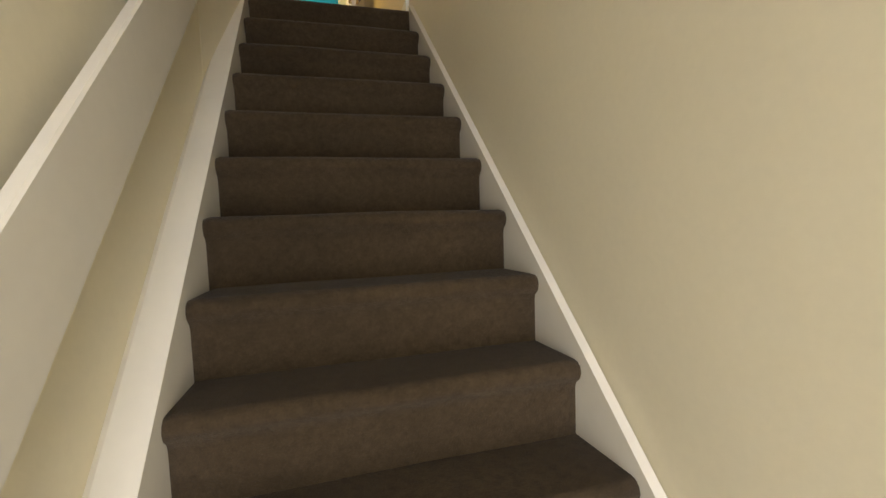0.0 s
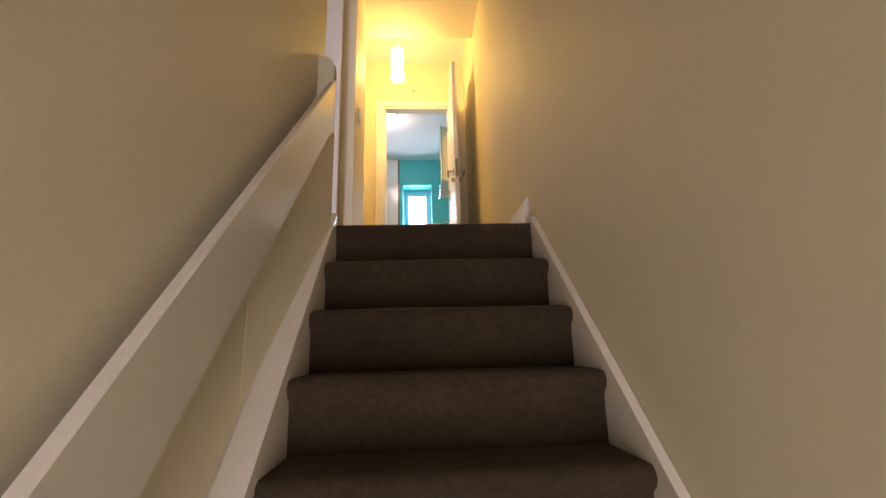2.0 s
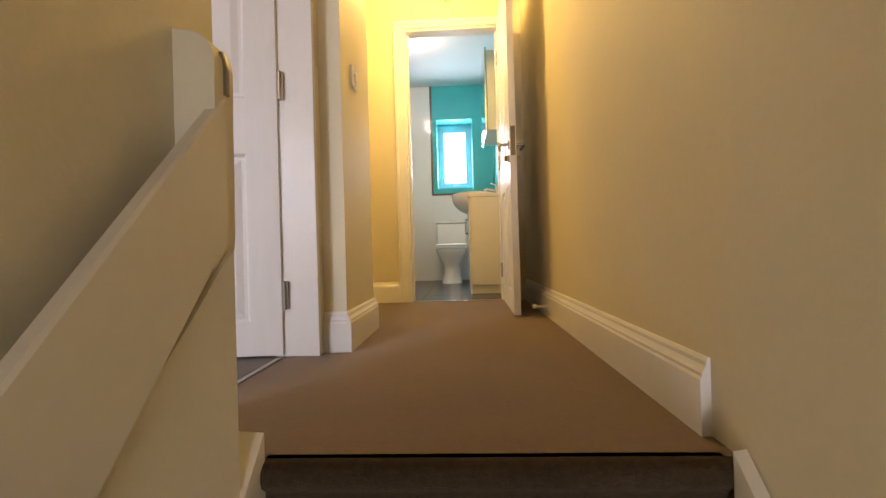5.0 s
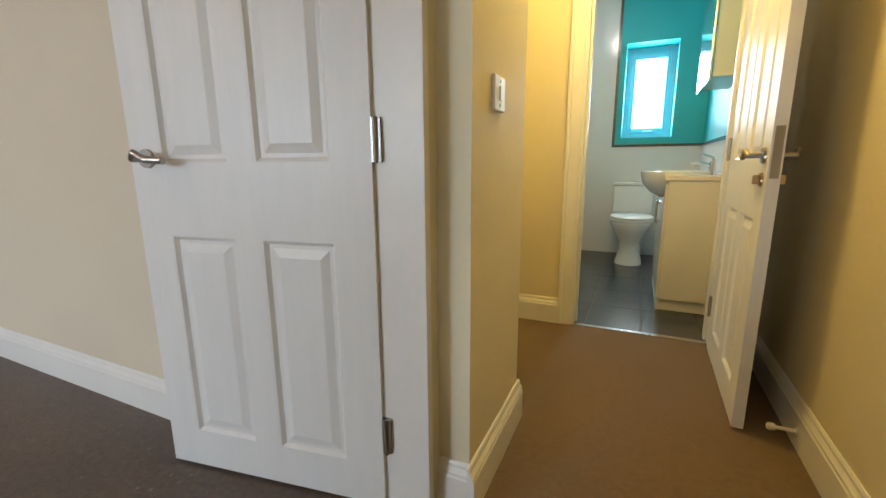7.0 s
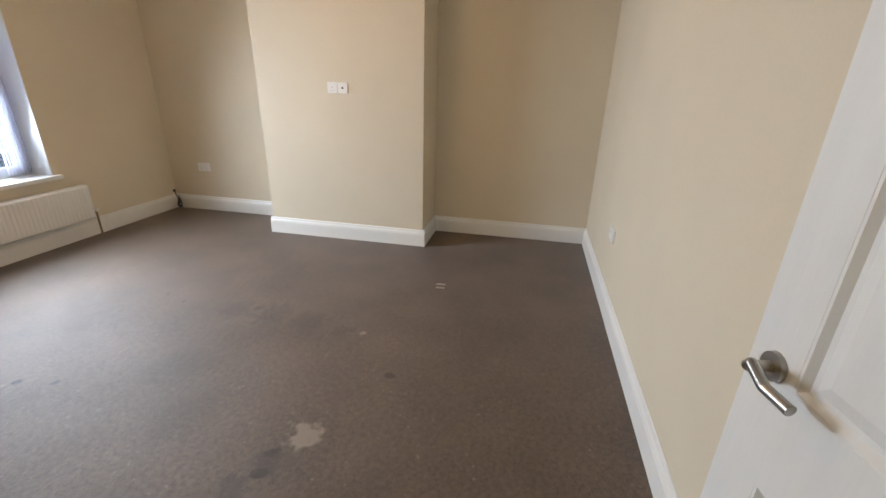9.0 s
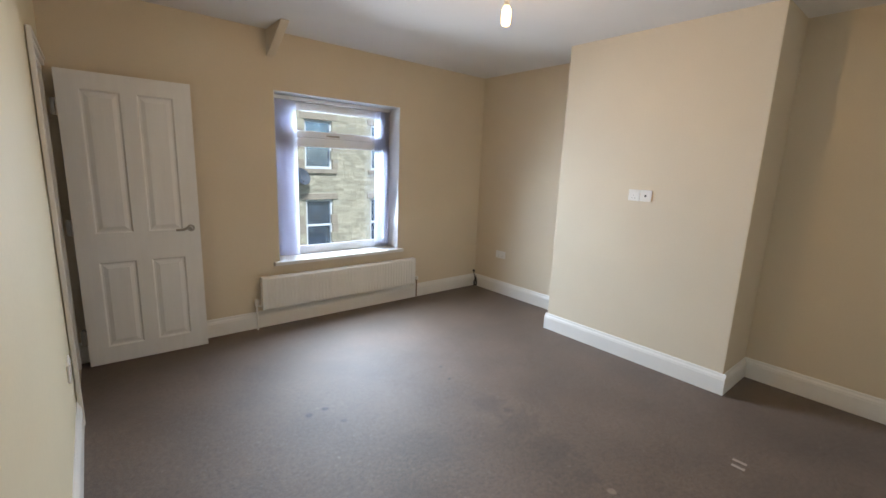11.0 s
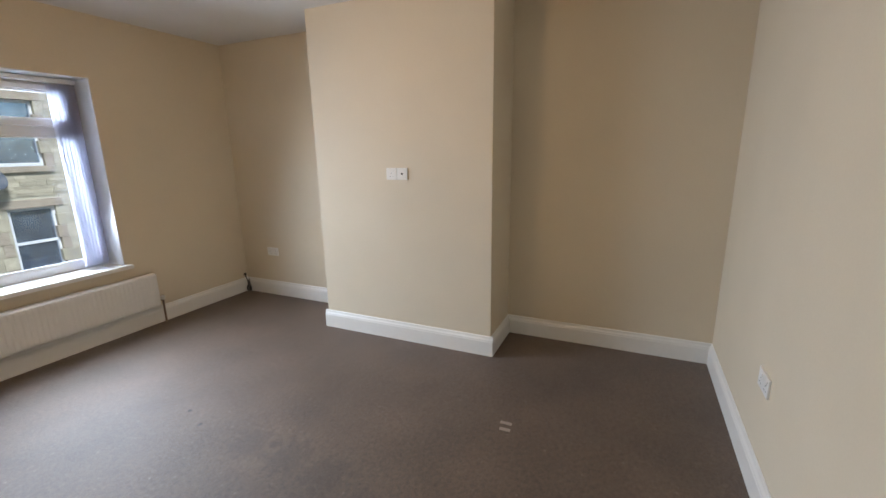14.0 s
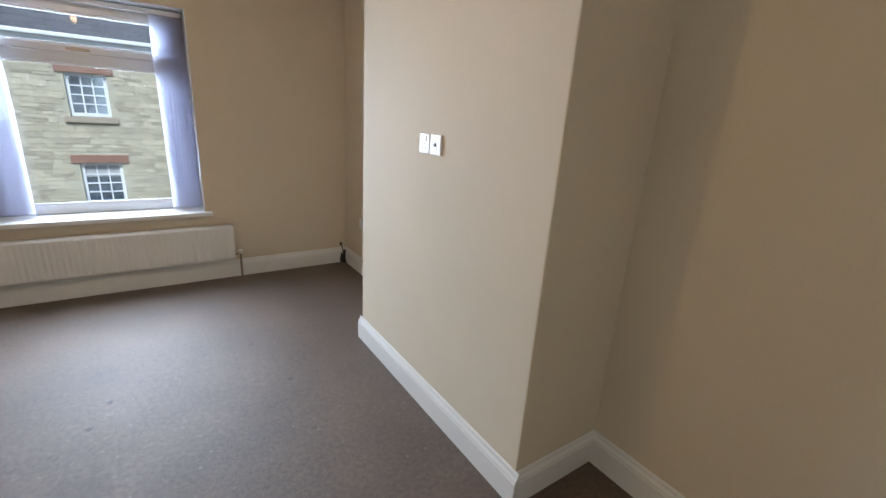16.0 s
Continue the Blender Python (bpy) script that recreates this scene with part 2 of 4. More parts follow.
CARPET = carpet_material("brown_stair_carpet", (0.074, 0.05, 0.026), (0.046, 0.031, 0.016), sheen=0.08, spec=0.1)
# brown raised in colour to make up for weak lamp light on the floor
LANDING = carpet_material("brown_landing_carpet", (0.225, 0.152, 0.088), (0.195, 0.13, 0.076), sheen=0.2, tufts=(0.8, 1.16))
DIRT, WET, PALE = (0.018, 0.012, 0.01), (0.05, 0.034, 0.025), (0.27, 0.215, 0.17)
STAINS = [(-1.479, -0.761, 0.06, PALE, 0.85), (-1.37, -0.85, 0.022, DIRT, 0.9), (-1.27, -0.84, 0.022, DIRT, 0.9), (-1.32, -0.845, 0.05, WET, 0.6), (-1.2, -0.9, 0.045, WET, 0.6),
          (-1.923, -0.545, 0.02, DIRT, 0.7), (-2.39, -2.27, 0.016, DIRT, 0.9), (-2.32, -2.09, 0.014, DIRT, 0.8), (-1.36, -2.24, 0.018, DIRT, 0.95), (-1.46, -2.24, 0.018, DIRT, 0.95), (-1.5, -2.07, 0.014, DIRT, 0.7),
          (-2.32, -1.7, 0.09, WET, 0.45), (-2.33, -1.45, 0.10, WET, 0.5), (-2.3, -1.2, 0.09, WET, 0.5), (-2.24, -0.95, 0.05, WET, 0.45), (-2.26, -0.82, 0.018, PALE, 0.7),
          (-3.08, -2.53, 0.014, DIRT, 0.7), (-3.19, -2.05, 0.012, DIRT, 0.7), (-1.75, -1.6, 0.13, WET, 0.25), (-1.45, -1.3, 0.12, WET, 0.25)]
ROOMCARPET = carpet_material("grey_brown_room_carpet", (0.15, 0.101, 0.070), (0.095, 0.063, 0.043), STAINS, sheen=0.1, tufts=(0.42, 1.6), rough=0.52, spec=0.62)


# ---- mesh helpers ----
def box(bm, x0, y0, z0, x1, y1, z1, bevel=0.0):
    vs = bmesh.ops.create_cube(bm, size=1)["verts"]
    for v in vs:
        v.co = Vector((x0 + (v.co.x + 0.5) * (x1 - x0), y0 + (v.co.y + 0.5) * (y1 - y0), z0 + (v.co.z + 0.5) * (z1 - z0)))
    if bevel:
        edges = list({e for v in vs for e in v.link_edges})
        bmesh.ops.bevel(bm, geom=edges, offset=bevel, segments=2, affect="EDGES", profile=0.6)
    return bm


def boxes(*rows, bevel=0.0):
    bm = bmesh.new()
    for r in rows:
        box(bm, *r, bevel=bevel)
    return bm


def prism(bm, outline, p0, p1, side):
    """Extrudes an outline of (out, up) points from p0 to p1; out goes along side."""
    p0, p1, side = Vector(p0), Vector(p1), Vector(side)
    up = Vector((0, 0, 1))
    rings = [[bm.verts.new(p + side * u + up * v) for u, v in outline] for p in (p0, p1)]
    n = len(outline)
    for i in range(n):
        bm.faces.new((rings[0][i], rings[0][(i + 1) % n], rings[1][(i + 1) % n], rings[1][i]))
    bm.faces.new(rings[0][::-1])
    bm.faces.new(rings[1])
    bmesh.ops.recalc_face_normals(bm, faces=bm.faces)
    return bm


def rod(bm, p0, p1, r0, r1=None, seg=16):
    p0, p1 = Vector(p0), Vector(p1)
    d = p1 - p0
    m = Matrix.Translation((p0 + p1) / 2) @ d.to_track_quat("Z", "Y").to_matrix().to_4x4()
    bmesh.ops.create_cone(bm, cap_ends=True, segments=seg, radius1=r0, radius2=r0 if r1 is None else r1, depth=d.length, matrix=m)
    return bm


def pipe(bm, pts, r, seg=10):
    for a, b in zip(pts, pts[1:]):
        rod(bm, a, b, r, seg=seg)
    for p in pts[1:-1]:
        bmesh.ops.create_uvsphere(bm, u_segments=seg, v_segments=6, radius=r, matrix=Matrix.Translation(p))
    return bm


def lathe(bm, rings, at=(0, 0, 0), seg=28, sx=1.0, sy=1.0):
    """Turned shape from (radius, height) rings."""
    loops = []
    for r, z in rings:
        loops.append([bm.verts.new((at[0] + r * sx * math.cos(2 * math.pi * k / seg), at[1] + r * sy * math.sin(2 * math.pi * k / seg), at[2] + z)) for k in range(seg)])
    for a, b in zip(loops, loops[1:]):
        for k in range(seg):
            bm.faces.new((a[k], a[(k + 1) % seg], b[(k + 1) % seg], b[k]))
    bm.faces.new(loops[0][::-1])
    bm.faces.new(loops[-1])
    return bm


def mesh_ob(name, bm, material, smooth=False):
    me = bpy.data.meshes.new(name)
    bm.to_mesh(me)
    bm.free()
    me.materials.append(material)
    if smooth:
        me.polygons.foreach_set("use_smooth", [True] * len(me.polygons))
        me.set_sharp_from_angle(angle=radians(38))
    return new(name, me)


def part(name, bm, material, parent, label="", smooth=False):
    ob = mesh_ob(name, bm, material, smooth)
    ob.parent = parent
    return tagged(ob, label)


def thing(name, label, category, at=(0, 0, 0), group="", kind=""):
    ob = new(name)
    ob.location = at
    ob.empty_display_size = 0.1
    return tagged(ob, label, category, group, kind)


def setting(name, bm, material, label, category, smooth=False):
    return tagged(mesh_ob(name, bm, material, smooth), label, category, kind="structure")


# ---- plan ----
FOOT = -0.21                        # the stairs' top edge
EAST_IN, EAST_OUT = -0.32, -0.075   # wall between room and stairs
RIGHT = 0.835                       # far wall of stairs and landing
NORTH, SOUTH, WEST = 0.61, -3.796, -4.19
CH_FACE, CH_S, CH_N = -3.722, -2.305, -0.836
ROOM_H, HALL_H, LOW_H = 2.508, 2.57, 2.2
RISE, GOING, STEPS = 0.19, 0.179, 14
BASE = -RISE * STEPS
DOOR_S, DOOR_N, DOOR_TOP = -0.205, 0.605, 1.995
BATH_Y, BATH_END = 2.175, 4.45
CUP_S, CUP_N = -3.70, -2.92
LINED, REBATE = -0.162, 0.65       # the lining ends here, the plaster steps back


def right_edge(y):
    return 0.812 - 0.049 * min(0, y)


# ---- walls, floors, ceilings ----
setting("wall_east", boxes(
    (EAST_IN, SOUTH, BASE, EAST_OUT, CUP_S, ROOM_H), (EAST_IN, CUP_N, BASE, EAST_OUT, DOOR_S, ROOM_H),
    (EAST_IN, CUP_S, DOOR_TOP, EAST_OUT, CUP_N, ROOM_H), (EAST_IN, DOOR_S, DOOR_TOP, EAST_OUT, DOOR_N, ROOM_H), (LINED, DOOR_N, DOOR_TOP, EAST_OUT, REBATE, ROOM_H),
    (EAST_IN, CUP_S, BASE, EAST_OUT, CUP_N, -0.13), (EAST_IN, DOOR_S, BASE, EAST_OUT, DOOR_N, -0.012), (LINED + 0.003, DOOR_S, -0.001, EAST_OUT, DOOR_S + 0.018, DOOR_TOP)), HALL, "cream painted plaster wall between room and stairs", "wall")
setting("wall_north", boxes((WEST, NORTH, 0, EAST_IN, 1.13, ROOM_H)), CREAM, "cream painted plaster wall of the empty room", "wall")
setting("wall_landing_corner", boxes((EAST_IN, DOOR_N, 0, LINED, 1.13, ROOM_H), (LINED, REBATE, 0, EAST_OUT, 1.13, ROOM_H)), HALL, "magnolia plaster wall end stepping back behind the door lining", "wall")
WIN = (-3.0, -1.735, 0.58, 2.05)
setting("wall_south", boxes(
    (WEST - 0.3, SOUTH - 0.32, 0, WIN[0], SOUTH, ROOM_H), (WIN[1], SOUTH - 0.32, 0, RIGHT + 0.3, SOUTH, ROOM_H),
    (WIN[0], SOUTH - 0.32, 0, WIN[1], SOUTH, WIN[2]), (WIN[0], SOUTH - 0.32, WIN[3], WIN[1], SOUTH, ROOM_H)), CREAM, "cream painted plaster wall around the window", "wall")
setting("wall_entrance", boxes((WEST - 0.3, SOUTH - 0.32, BASE, 0.0, SOUTH, -0.004), (0.86, SOUTH - 0.32, BASE, 1.4, SOUTH, -0.004),
                               (0.0, SOUTH - 0.32, -0.62, 0.86, SOUTH, -0.004)), HALL, "plain painted wall around the street entrance", "wall")
setting("wall_west", boxes((WEST - 0.3, SOUTH, 0, WEST, 1.13, ROOM_H)), CREAM, "cream painted plaster wall in the alcoves", "wall")
setting("chimney_breast", boxes((WEST - 0.1, CH_S, -0.01, CH_FACE, CH_N, ROOM_H + 0.01), bevel=0.006), CREAM, "cream painted plaster chimney breast standing into the room", "chimney breast")
bm = bmesh.new()
for ring in [[(RIGHT, 2.17), (RIGHT, FOOT + 0.02), (right_edge(-2.7) + 0.03, FOOT - 2.7), (right_edge(-2.7) + 0.03, SOUTH), (1.4, SOUTH), (1.4, 2.17)]]:
    lo, hi = [bm.verts.new((x, y, BASE)) for x, y in ring], [bm.verts.new((x, y, 2.6)) for x, y in ring]
    for i in range(len(ring)):
        bm.faces.new((lo[i], lo[(i + 1) % len(ring)], hi[(i + 1) % len(ring)], hi[i]))
    bm.faces.new(lo)
    bm.faces.new(hi)
bmesh.ops.recalc_face_normals(bm, faces=bm.faces)
setting("wall_stairs", bm, HALL, "magnolia painted plaster wall beside the stairs", "wall")
BD = (-0.035, 0.69, 2.03)  # bathroom door opening
setting("wall_bathroom_front", boxes((-1.2, BATH_Y, 0, BD[0], BATH_Y + 0.1, HALL_H + 0.1), (BD[1], BATH_Y, 0, 1.4, BATH_Y + 0.1, HALL_H + 0.1),
                                     (BD[0], BATH_Y, BD[2], BD[1], BATH_Y + 0.1, HALL_H + 0.1)), HALL, "magnolia wall around the bathroom doorway", "wall")
setting("wall_recess", boxes((-1.3, 1.13, 0, -1.2, BATH_Y + 0.1, HALL_H + 0.1)), HALL, "magnolia wall closing the landing recess", "wall")
BW = (0.08, 0.53, 1.17, 2.05)
setting("wall_bathroom_back", boxes((-0.95, BATH_END, 0, BW[0], BATH_END + 0.32, 2.6), (BW[1], BATH_END, 0, 1.1, BATH_END + 0.32, 2.6),
                                    (BW[0], BATH_END, 0, BW[1], BATH_END + 0.32, BW[2]), (BW[0], BATH_END, BW[3], BW[1], BATH_END + 0.32, 2.6)), TEAL, "teal painted bathroom wall with a small window", "wall")
setting("wall_bathroom_right", boxes((0.80, BATH_Y + 0.1, 0, 1.1, BATH_END, 2.6)), TEAL, "teal painted bathroom side wall", "wall")
setting("wall_bathroom_left", boxes((-1.05, BATH_Y + 0.1, 0, -0.95, BATH_END + 0.32, 2.6)), TILE, "white bathroom side wall", "wall")

setting("floor_room", boxes((WEST, SOUTH, -0.2, EAST_IN, NORTH, 0)), ROOMCARPET, "worn grey-brown carpet with stains and dents", "carpet")
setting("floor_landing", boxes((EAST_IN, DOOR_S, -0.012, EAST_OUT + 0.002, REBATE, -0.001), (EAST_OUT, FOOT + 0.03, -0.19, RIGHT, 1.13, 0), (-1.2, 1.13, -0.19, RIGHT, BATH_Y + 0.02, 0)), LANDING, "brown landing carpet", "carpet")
setting("floor_bathroom", boxes((-0.95, BATH_Y + 0.02, -0.2, 0.80, BATH_END, -0.006)), GROUT, "grouted bathroom floor", "floor")
setting("floor_entrance", boxes((EAST_OUT, SOUTH - 0.4, BASE - 0.2, 1.4, -2.3, BASE)), LANDING, "plain entrance floor at the foot of the stairs", "floor")
setting("ceiling_room", boxes((WEST - 0.3, SOUTH - 0.32, ROOM_H, EAST_OUT, 1.13, ROOM_H + 0.15)), CEIL, "white painted plaster ceiling", "ceiling")
setting("ceiling_landing", boxes((-1.3, 1.13, HALL_H, 1.4, BATH_Y + 0.1, HALL_H + 0.15)), CEIL, "white landing ceiling lit by the lamp", "ceiling")
setting("ceiling_stairs", boxes((EAST_OUT, -2.84, LOW_H, 1.4, 1.35, LOW_H + 0.4)), HALL, "lowered magnolia ceiling over the stairs", "ceiling")
setting("ceiling_bathroom", boxes((-1.05, BATH_Y + 0.1, 2.48, 1.1, BATH_END + 0.32, 2.63)), CEIL, "white bathroom ceiling", "ceiling")
setting("cupboard_shell", boxes((EAST_OUT, SOUTH, -0.12, 1.4, -2.84, 0.0), (EAST_OUT, -2.84, -0.12, 1.4, -2.78, 2.6), (EAST_OUT, SOUTH, 2.3, 1.4, -2.84, 2.4)), CEIL, "plain cupboard over the stairs", "cupboard")

# ---- staircase ----
stairs = thing("staircase", "steep straight staircase with fitted brown carpet", "staircase", kind="structure")
stairs.location = (0, FOOT, 0)
for i in range(1, STEPS + 1):
    y, z = -GOING * i, -RISE * i
    bm = bmesh.new()
    nose = [(0.0, 0.0), (-0.012, -0.002), (-0.022, -0.012), (-0.025, -0.026), (-0.02, -0.042), (-0.004, -0.056), (0.0, -0.075), (0.004, -RISE - 0.03), (0.28, -RISE - 0.03), (0.28, 0.0)]
    if i < STEPS:
        xr = right_edge(y)
        cuts = [0.0, 0.02, 0.25, 0.5, 0.75, xr - 0.02, xr]
        rings = []
        for k, x in enumerate(cuts):
            sag = 0.004 * noise.noise(Vector((x * 3, i * 2.3, 0))) + (-0.006 if k in (0, len(cuts) - 1) else 0)
            rings.append([bm.verts.new((x, y + 0.025 + u - sag, z + v + (sag if v > -0.06 else 0))) for u, v in nose])
        for a, b in zip(rings, rings[1:]):
            for k in range(len(nose)):
                bm.faces.new((a[k], a[(k + 1) % len(nose)], b[(k + 1) % len(nose)], b[k]))
        bm.faces.new(rings[0][::-1])
        bm.faces.new(rings[-1])
        bmesh.ops.recalc_face_normals(bm, faces=bm.faces)
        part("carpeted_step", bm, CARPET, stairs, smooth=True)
bm = bmesh.new()
prism(bm, [(0.0, 0.0), (-0.012, -0.002), (-0.022, -0.012), (-0.025, -0.026), (-0.02, -0.042), (-0.004, -0.056), (0.0, -0.075), (0.004, -0.215), (0.02, -0.215), (0.02, 0.0)], (0, 0.025, 0), (0.812, 0.025, 0), (0, 1, 0))
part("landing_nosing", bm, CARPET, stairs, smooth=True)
SLOPE = RISE / GOING


def string_board(x_of, thick, lift, y_top):
    bm = bmesh.new()
    rows = []
    for y in (y_top, -2.55):
        zc = SLOPE * y + lift
        x0 = x_of(y)
        rows.append([bm.verts.new(c) for c in ((x0, y, zc), (x0 + thick * 0.85, y, zc + 0.004), (x0 + thick, y, zc - 0.006), (x0 + thick, y, zc - 0.42), (x0, y, zc - 0.42))])
    for k in range(5):
        bm.faces.new((rows[0][k], rows[0][(k + 1) % 5], rows[1][(k + 1) % 5], rows[1][k]))
    bm.faces.new(rows[0])
    bm.faces.new(rows[1])
    bmesh.ops.recalc_face_normals(bm, faces=bm.faces)
    return bm


part("wall_string", string_board(lambda y: right_edge(y) - 0.004, 0.026, 0.022, 0.0), CREAMGLOSS, stairs, "cream-white gloss painted string board")
part("string", string_board(lambda y: 0.004, -0.079, 0.03, 0.02), CREAMGLOSS, stairs, "wide cream-white gloss painted string board")


# ---- trim ----
SKIRT = [(0, 0), (0.02, 0), (0.02, 0.108), (0.017, 0.114), (0.017, 0.121), (0.013, 0.127), (0.009, 0.134), (0.008, 0.143), (0.004, 0.15), (0, 0.15)]


def skirting(p0, p1, side, label="white gloss moulded skirting board"):
    bm = bmesh.new()
    prism(bm, SKIRT, (*p0, 0), (*p1, 0), (*side, 0))
    setting("baseboard", bm, GLOSS, label, "skirting board")


skirting((WEST, SOUTH), (WEST, CH_S), (1, 0))
skirting((WEST, CH_S), (CH_FACE, CH_S), (0, -1))
skirting((CH_FACE, CH_S - 0.02), (CH_FACE, CH_N + 0.02), (1, 0))
skirting((WEST, CH_N), (CH_FACE, CH_N), (0, 1))
skirting((WEST, CH_N), (WEST, NORTH), (1, 0))
skirting((WEST, NORTH), (EAST_IN, NORTH), (0, -1))
skirting((WEST, SOUTH), (EAST_IN, SOUTH), (0, 1))
skirting((EAST_IN, CUP_N + 0.065), (EAST_IN, DOOR_S - 0.065), (-1, 0))
skirting((EAST_OUT, REBATE - 0.02), (EAST_OUT, 1.148), (1, 0))
skirting((LINED, REBATE), (EAST_OUT, REBATE), (0, -1))
skirting((-1.2, BATH_Y), (BD[0] - 0.066, BATH_Y), (0, -1))
skirting((RIGHT, FOOT + 0.105), (RIGHT, BATH_Y), (-1, 0))


def doorway(name, axis, wall0, wall1, a, b, top, trims, stops=True):
    """Lining and architraves of a doorway; axis is the direction across it. trims: (face, out, which sides)."""
    frame_ob = thing(name, "white gloss painted door lining and architrave", "door frame", kind="structure")

    def put(part_name, lo, hi, w0, w1, z0, z1, bevel=0.003):
        c = (w0, lo, z0, w1, hi, z1) if axis == "y" else (lo, w0, z0, hi, w1, z1)
        part(part_name, boxes(c, bevel=bevel), GLOSS, frame_ob)
    put("lining", a, a + 0.026, wall0 - 0.003, wall1 + 0.003, 0, top)
    put("lining", b - 0.026, b, wall0 - 0.003, wall1 + 0.003, 0, top)
    put("lining", a + 0.026, b - 0.026, wall0 - 0.003, wall1 + 0.003, top - 0.026, top)
    mid = (wall0 + wall1) / 2 + 0.02
    for lo, hi in ((a + 0.026, a + 0.038), (b - 0.038, b - 0.026)) if stops else ():
        put("door_stop_bead", lo, hi, mid - 0.018, mid + 0.018, 0, top - 0.026, 0.002)
    for face, out, sides in trims:
        w0, w1 = sorted((face + (0.003 if out > 0 else -0.003), face + out * 0.019))
        v0, v1 = sorted((face + (0.004 if out > 0 else -0.004), face + out * 0.026))
        if "a" in sides:
            put("architrave", a - 0.045, a + 0.01, w0, w1, 0, top + 0.02)
            put("architrave_bead", a - 0.066, a - 0.045, v0, v1, 0, top + 0.045, 0.006)
        if "b" in sides:
            put("architrave", b - 0.01, b + 0.045, w0, w1, 0, top + 0.02)
            put("architrave_bead", b + 0.045, b + 0.066, v0, v1, 0, top + 0.045, 0.006)
        put("architrave", a + 0.01 if "a" in sides else a, b - 0.01, w0, w1, top - 0.01, top + 0.02)
        put("architrave_bead", a - 0.045 if "a" in sides else a, b + 0.045 if "b" in sides else b, v0, v1, top + 0.02, top + 0.045, 0.006)
    return frame_ob


doorway("door_frame_1", "y", EAST_IN, LINED, DOOR_S, DOOR_N, DOOR_TOP, [(EAST_IN, -1, "a")], stops=False)
doorway("door_frame_2", "y", EAST_IN, EAST_OUT, CUP_S, CUP_N, DOOR_TOP, [(EAST_IN, -1, "b")])
doorway("door_frame_3", "x", BATH_Y, BATH_Y + 0.1, BD[0], BD[1], BD[2], [(BATH_Y, -1, "ab")])


# ---- doors ----
def panel_mesh(x0, z0, x1, z1):
    bm = bmesh.new()
    for s in (-1, 1):
        rings = []
        for inset, y in ((0, 0.0175), (0.006, 0.0175), (0.016, 0.008), (0.026, 0.008), (0.05, 0.0155), (0.056, 0.0155)):
            rings.append([bm.verts.new((x, s * y, z)) for x, z in ((x0 + inset, z0 + inset), (x1 - inset, z0 + inset), (x1 - inset, z1 - inset), (x0 + inset, z1 - inset))])
        for p, q in zip(rings, rings[1:]):
            for k in range(4):
                bm.faces.new((p[k], p[(k + 1) % 4], q[(k + 1) % 4], q[k]))
        bm.faces.new(rings[-1])
    bmesh.ops.recalc_face_normals(bm, faces=bm.faces)
    return bm


def make_door(name, label, w=0.728, h=1.97):
    d = thing(name, label, "door", group="four-panel doors", kind="structure")
    xs, zs = (0.105, 0.325, 0.403, 0.623), (0.115, 0.735, 0.925, 1.865)
    t = 0.018
    part("door_frame_rails", boxes((0, -t, 0, xs[0], t, h), (xs[3], -t, 0, w, t, h), (xs[1], -t, zs[0], xs[2], t, zs[1]), (xs[1], -t, zs[2], xs[2], t, zs[3]),
                                   (xs[0], -t, 0, xs[3], t, zs[0]), (xs[0], -t, zs[1], xs[3], t, zs[2]), (xs[0], -t, zs[3], xs[3], t, h)), DOORM, d)
    for xa, xb in ((xs[0], xs[1]), (xs[2], xs[3])):
        for za, zb in ((zs[0], zs[1]), (zs[2], zs[3])):
            part("moulded_panel", panel_mesh(xa, za, xb, zb), DOORM, d)
    for s in (-1, 1):
        bm = bmesh.new()
        rod(bm, (w - 0.06, s * t, 0.942), (w - 0.06, s * (t + 0.009), 0.942), 0.026, 0.025, 28)
        handle = part("door_handle", bm, STEEL, d, "satin steel lever handle on a round rose", True)
        bm = bmesh.new()
        pipe(bm, [(w - 0.06, s * (t + 0.008), 0.942), (w - 0.06, s * (t + 0.045), 0.942), (w - 0.075, s * (t + 0.052), 0.956), (w - 0.11, s * (t + 0.05), 0.938), (w - 0.16, s * (t + 0.044), 0.936)], 0.0095, 14)
        part("lever", bm, STEEL, handle, "", True)
    part("latch_plate", boxes((w, -0.012, 0.87, w + 0.002, 0.012, 1.03)), STEEL, d, "steel latch plate")
    for z in (0.215, 0.978, 1.74):
        bm = boxes((-0.004, -0.022, z - 0.05, 0.0, 0.012, z + 0.05), (-0.03, -0.0215, z - 0.05, -0.002, -0.0185, z + 0.05))
        box(bm, -0.024, 0.004, z - 0.05, 0.0, 0.0195, z + 0.05)
        rod(bm, (-0.012, 0.0205, z - 0.051), (-0.012, 0.0205, z + 0.051), 0.0055, seg=12)
        rod(bm, (-0.004, -0.026, z - 0.051), (-0.004, -0.026, z + 0.051), 0.006, seg=12)
        part("hinge", bm, STEEL, d, "satin steel butt hinge")
    return d


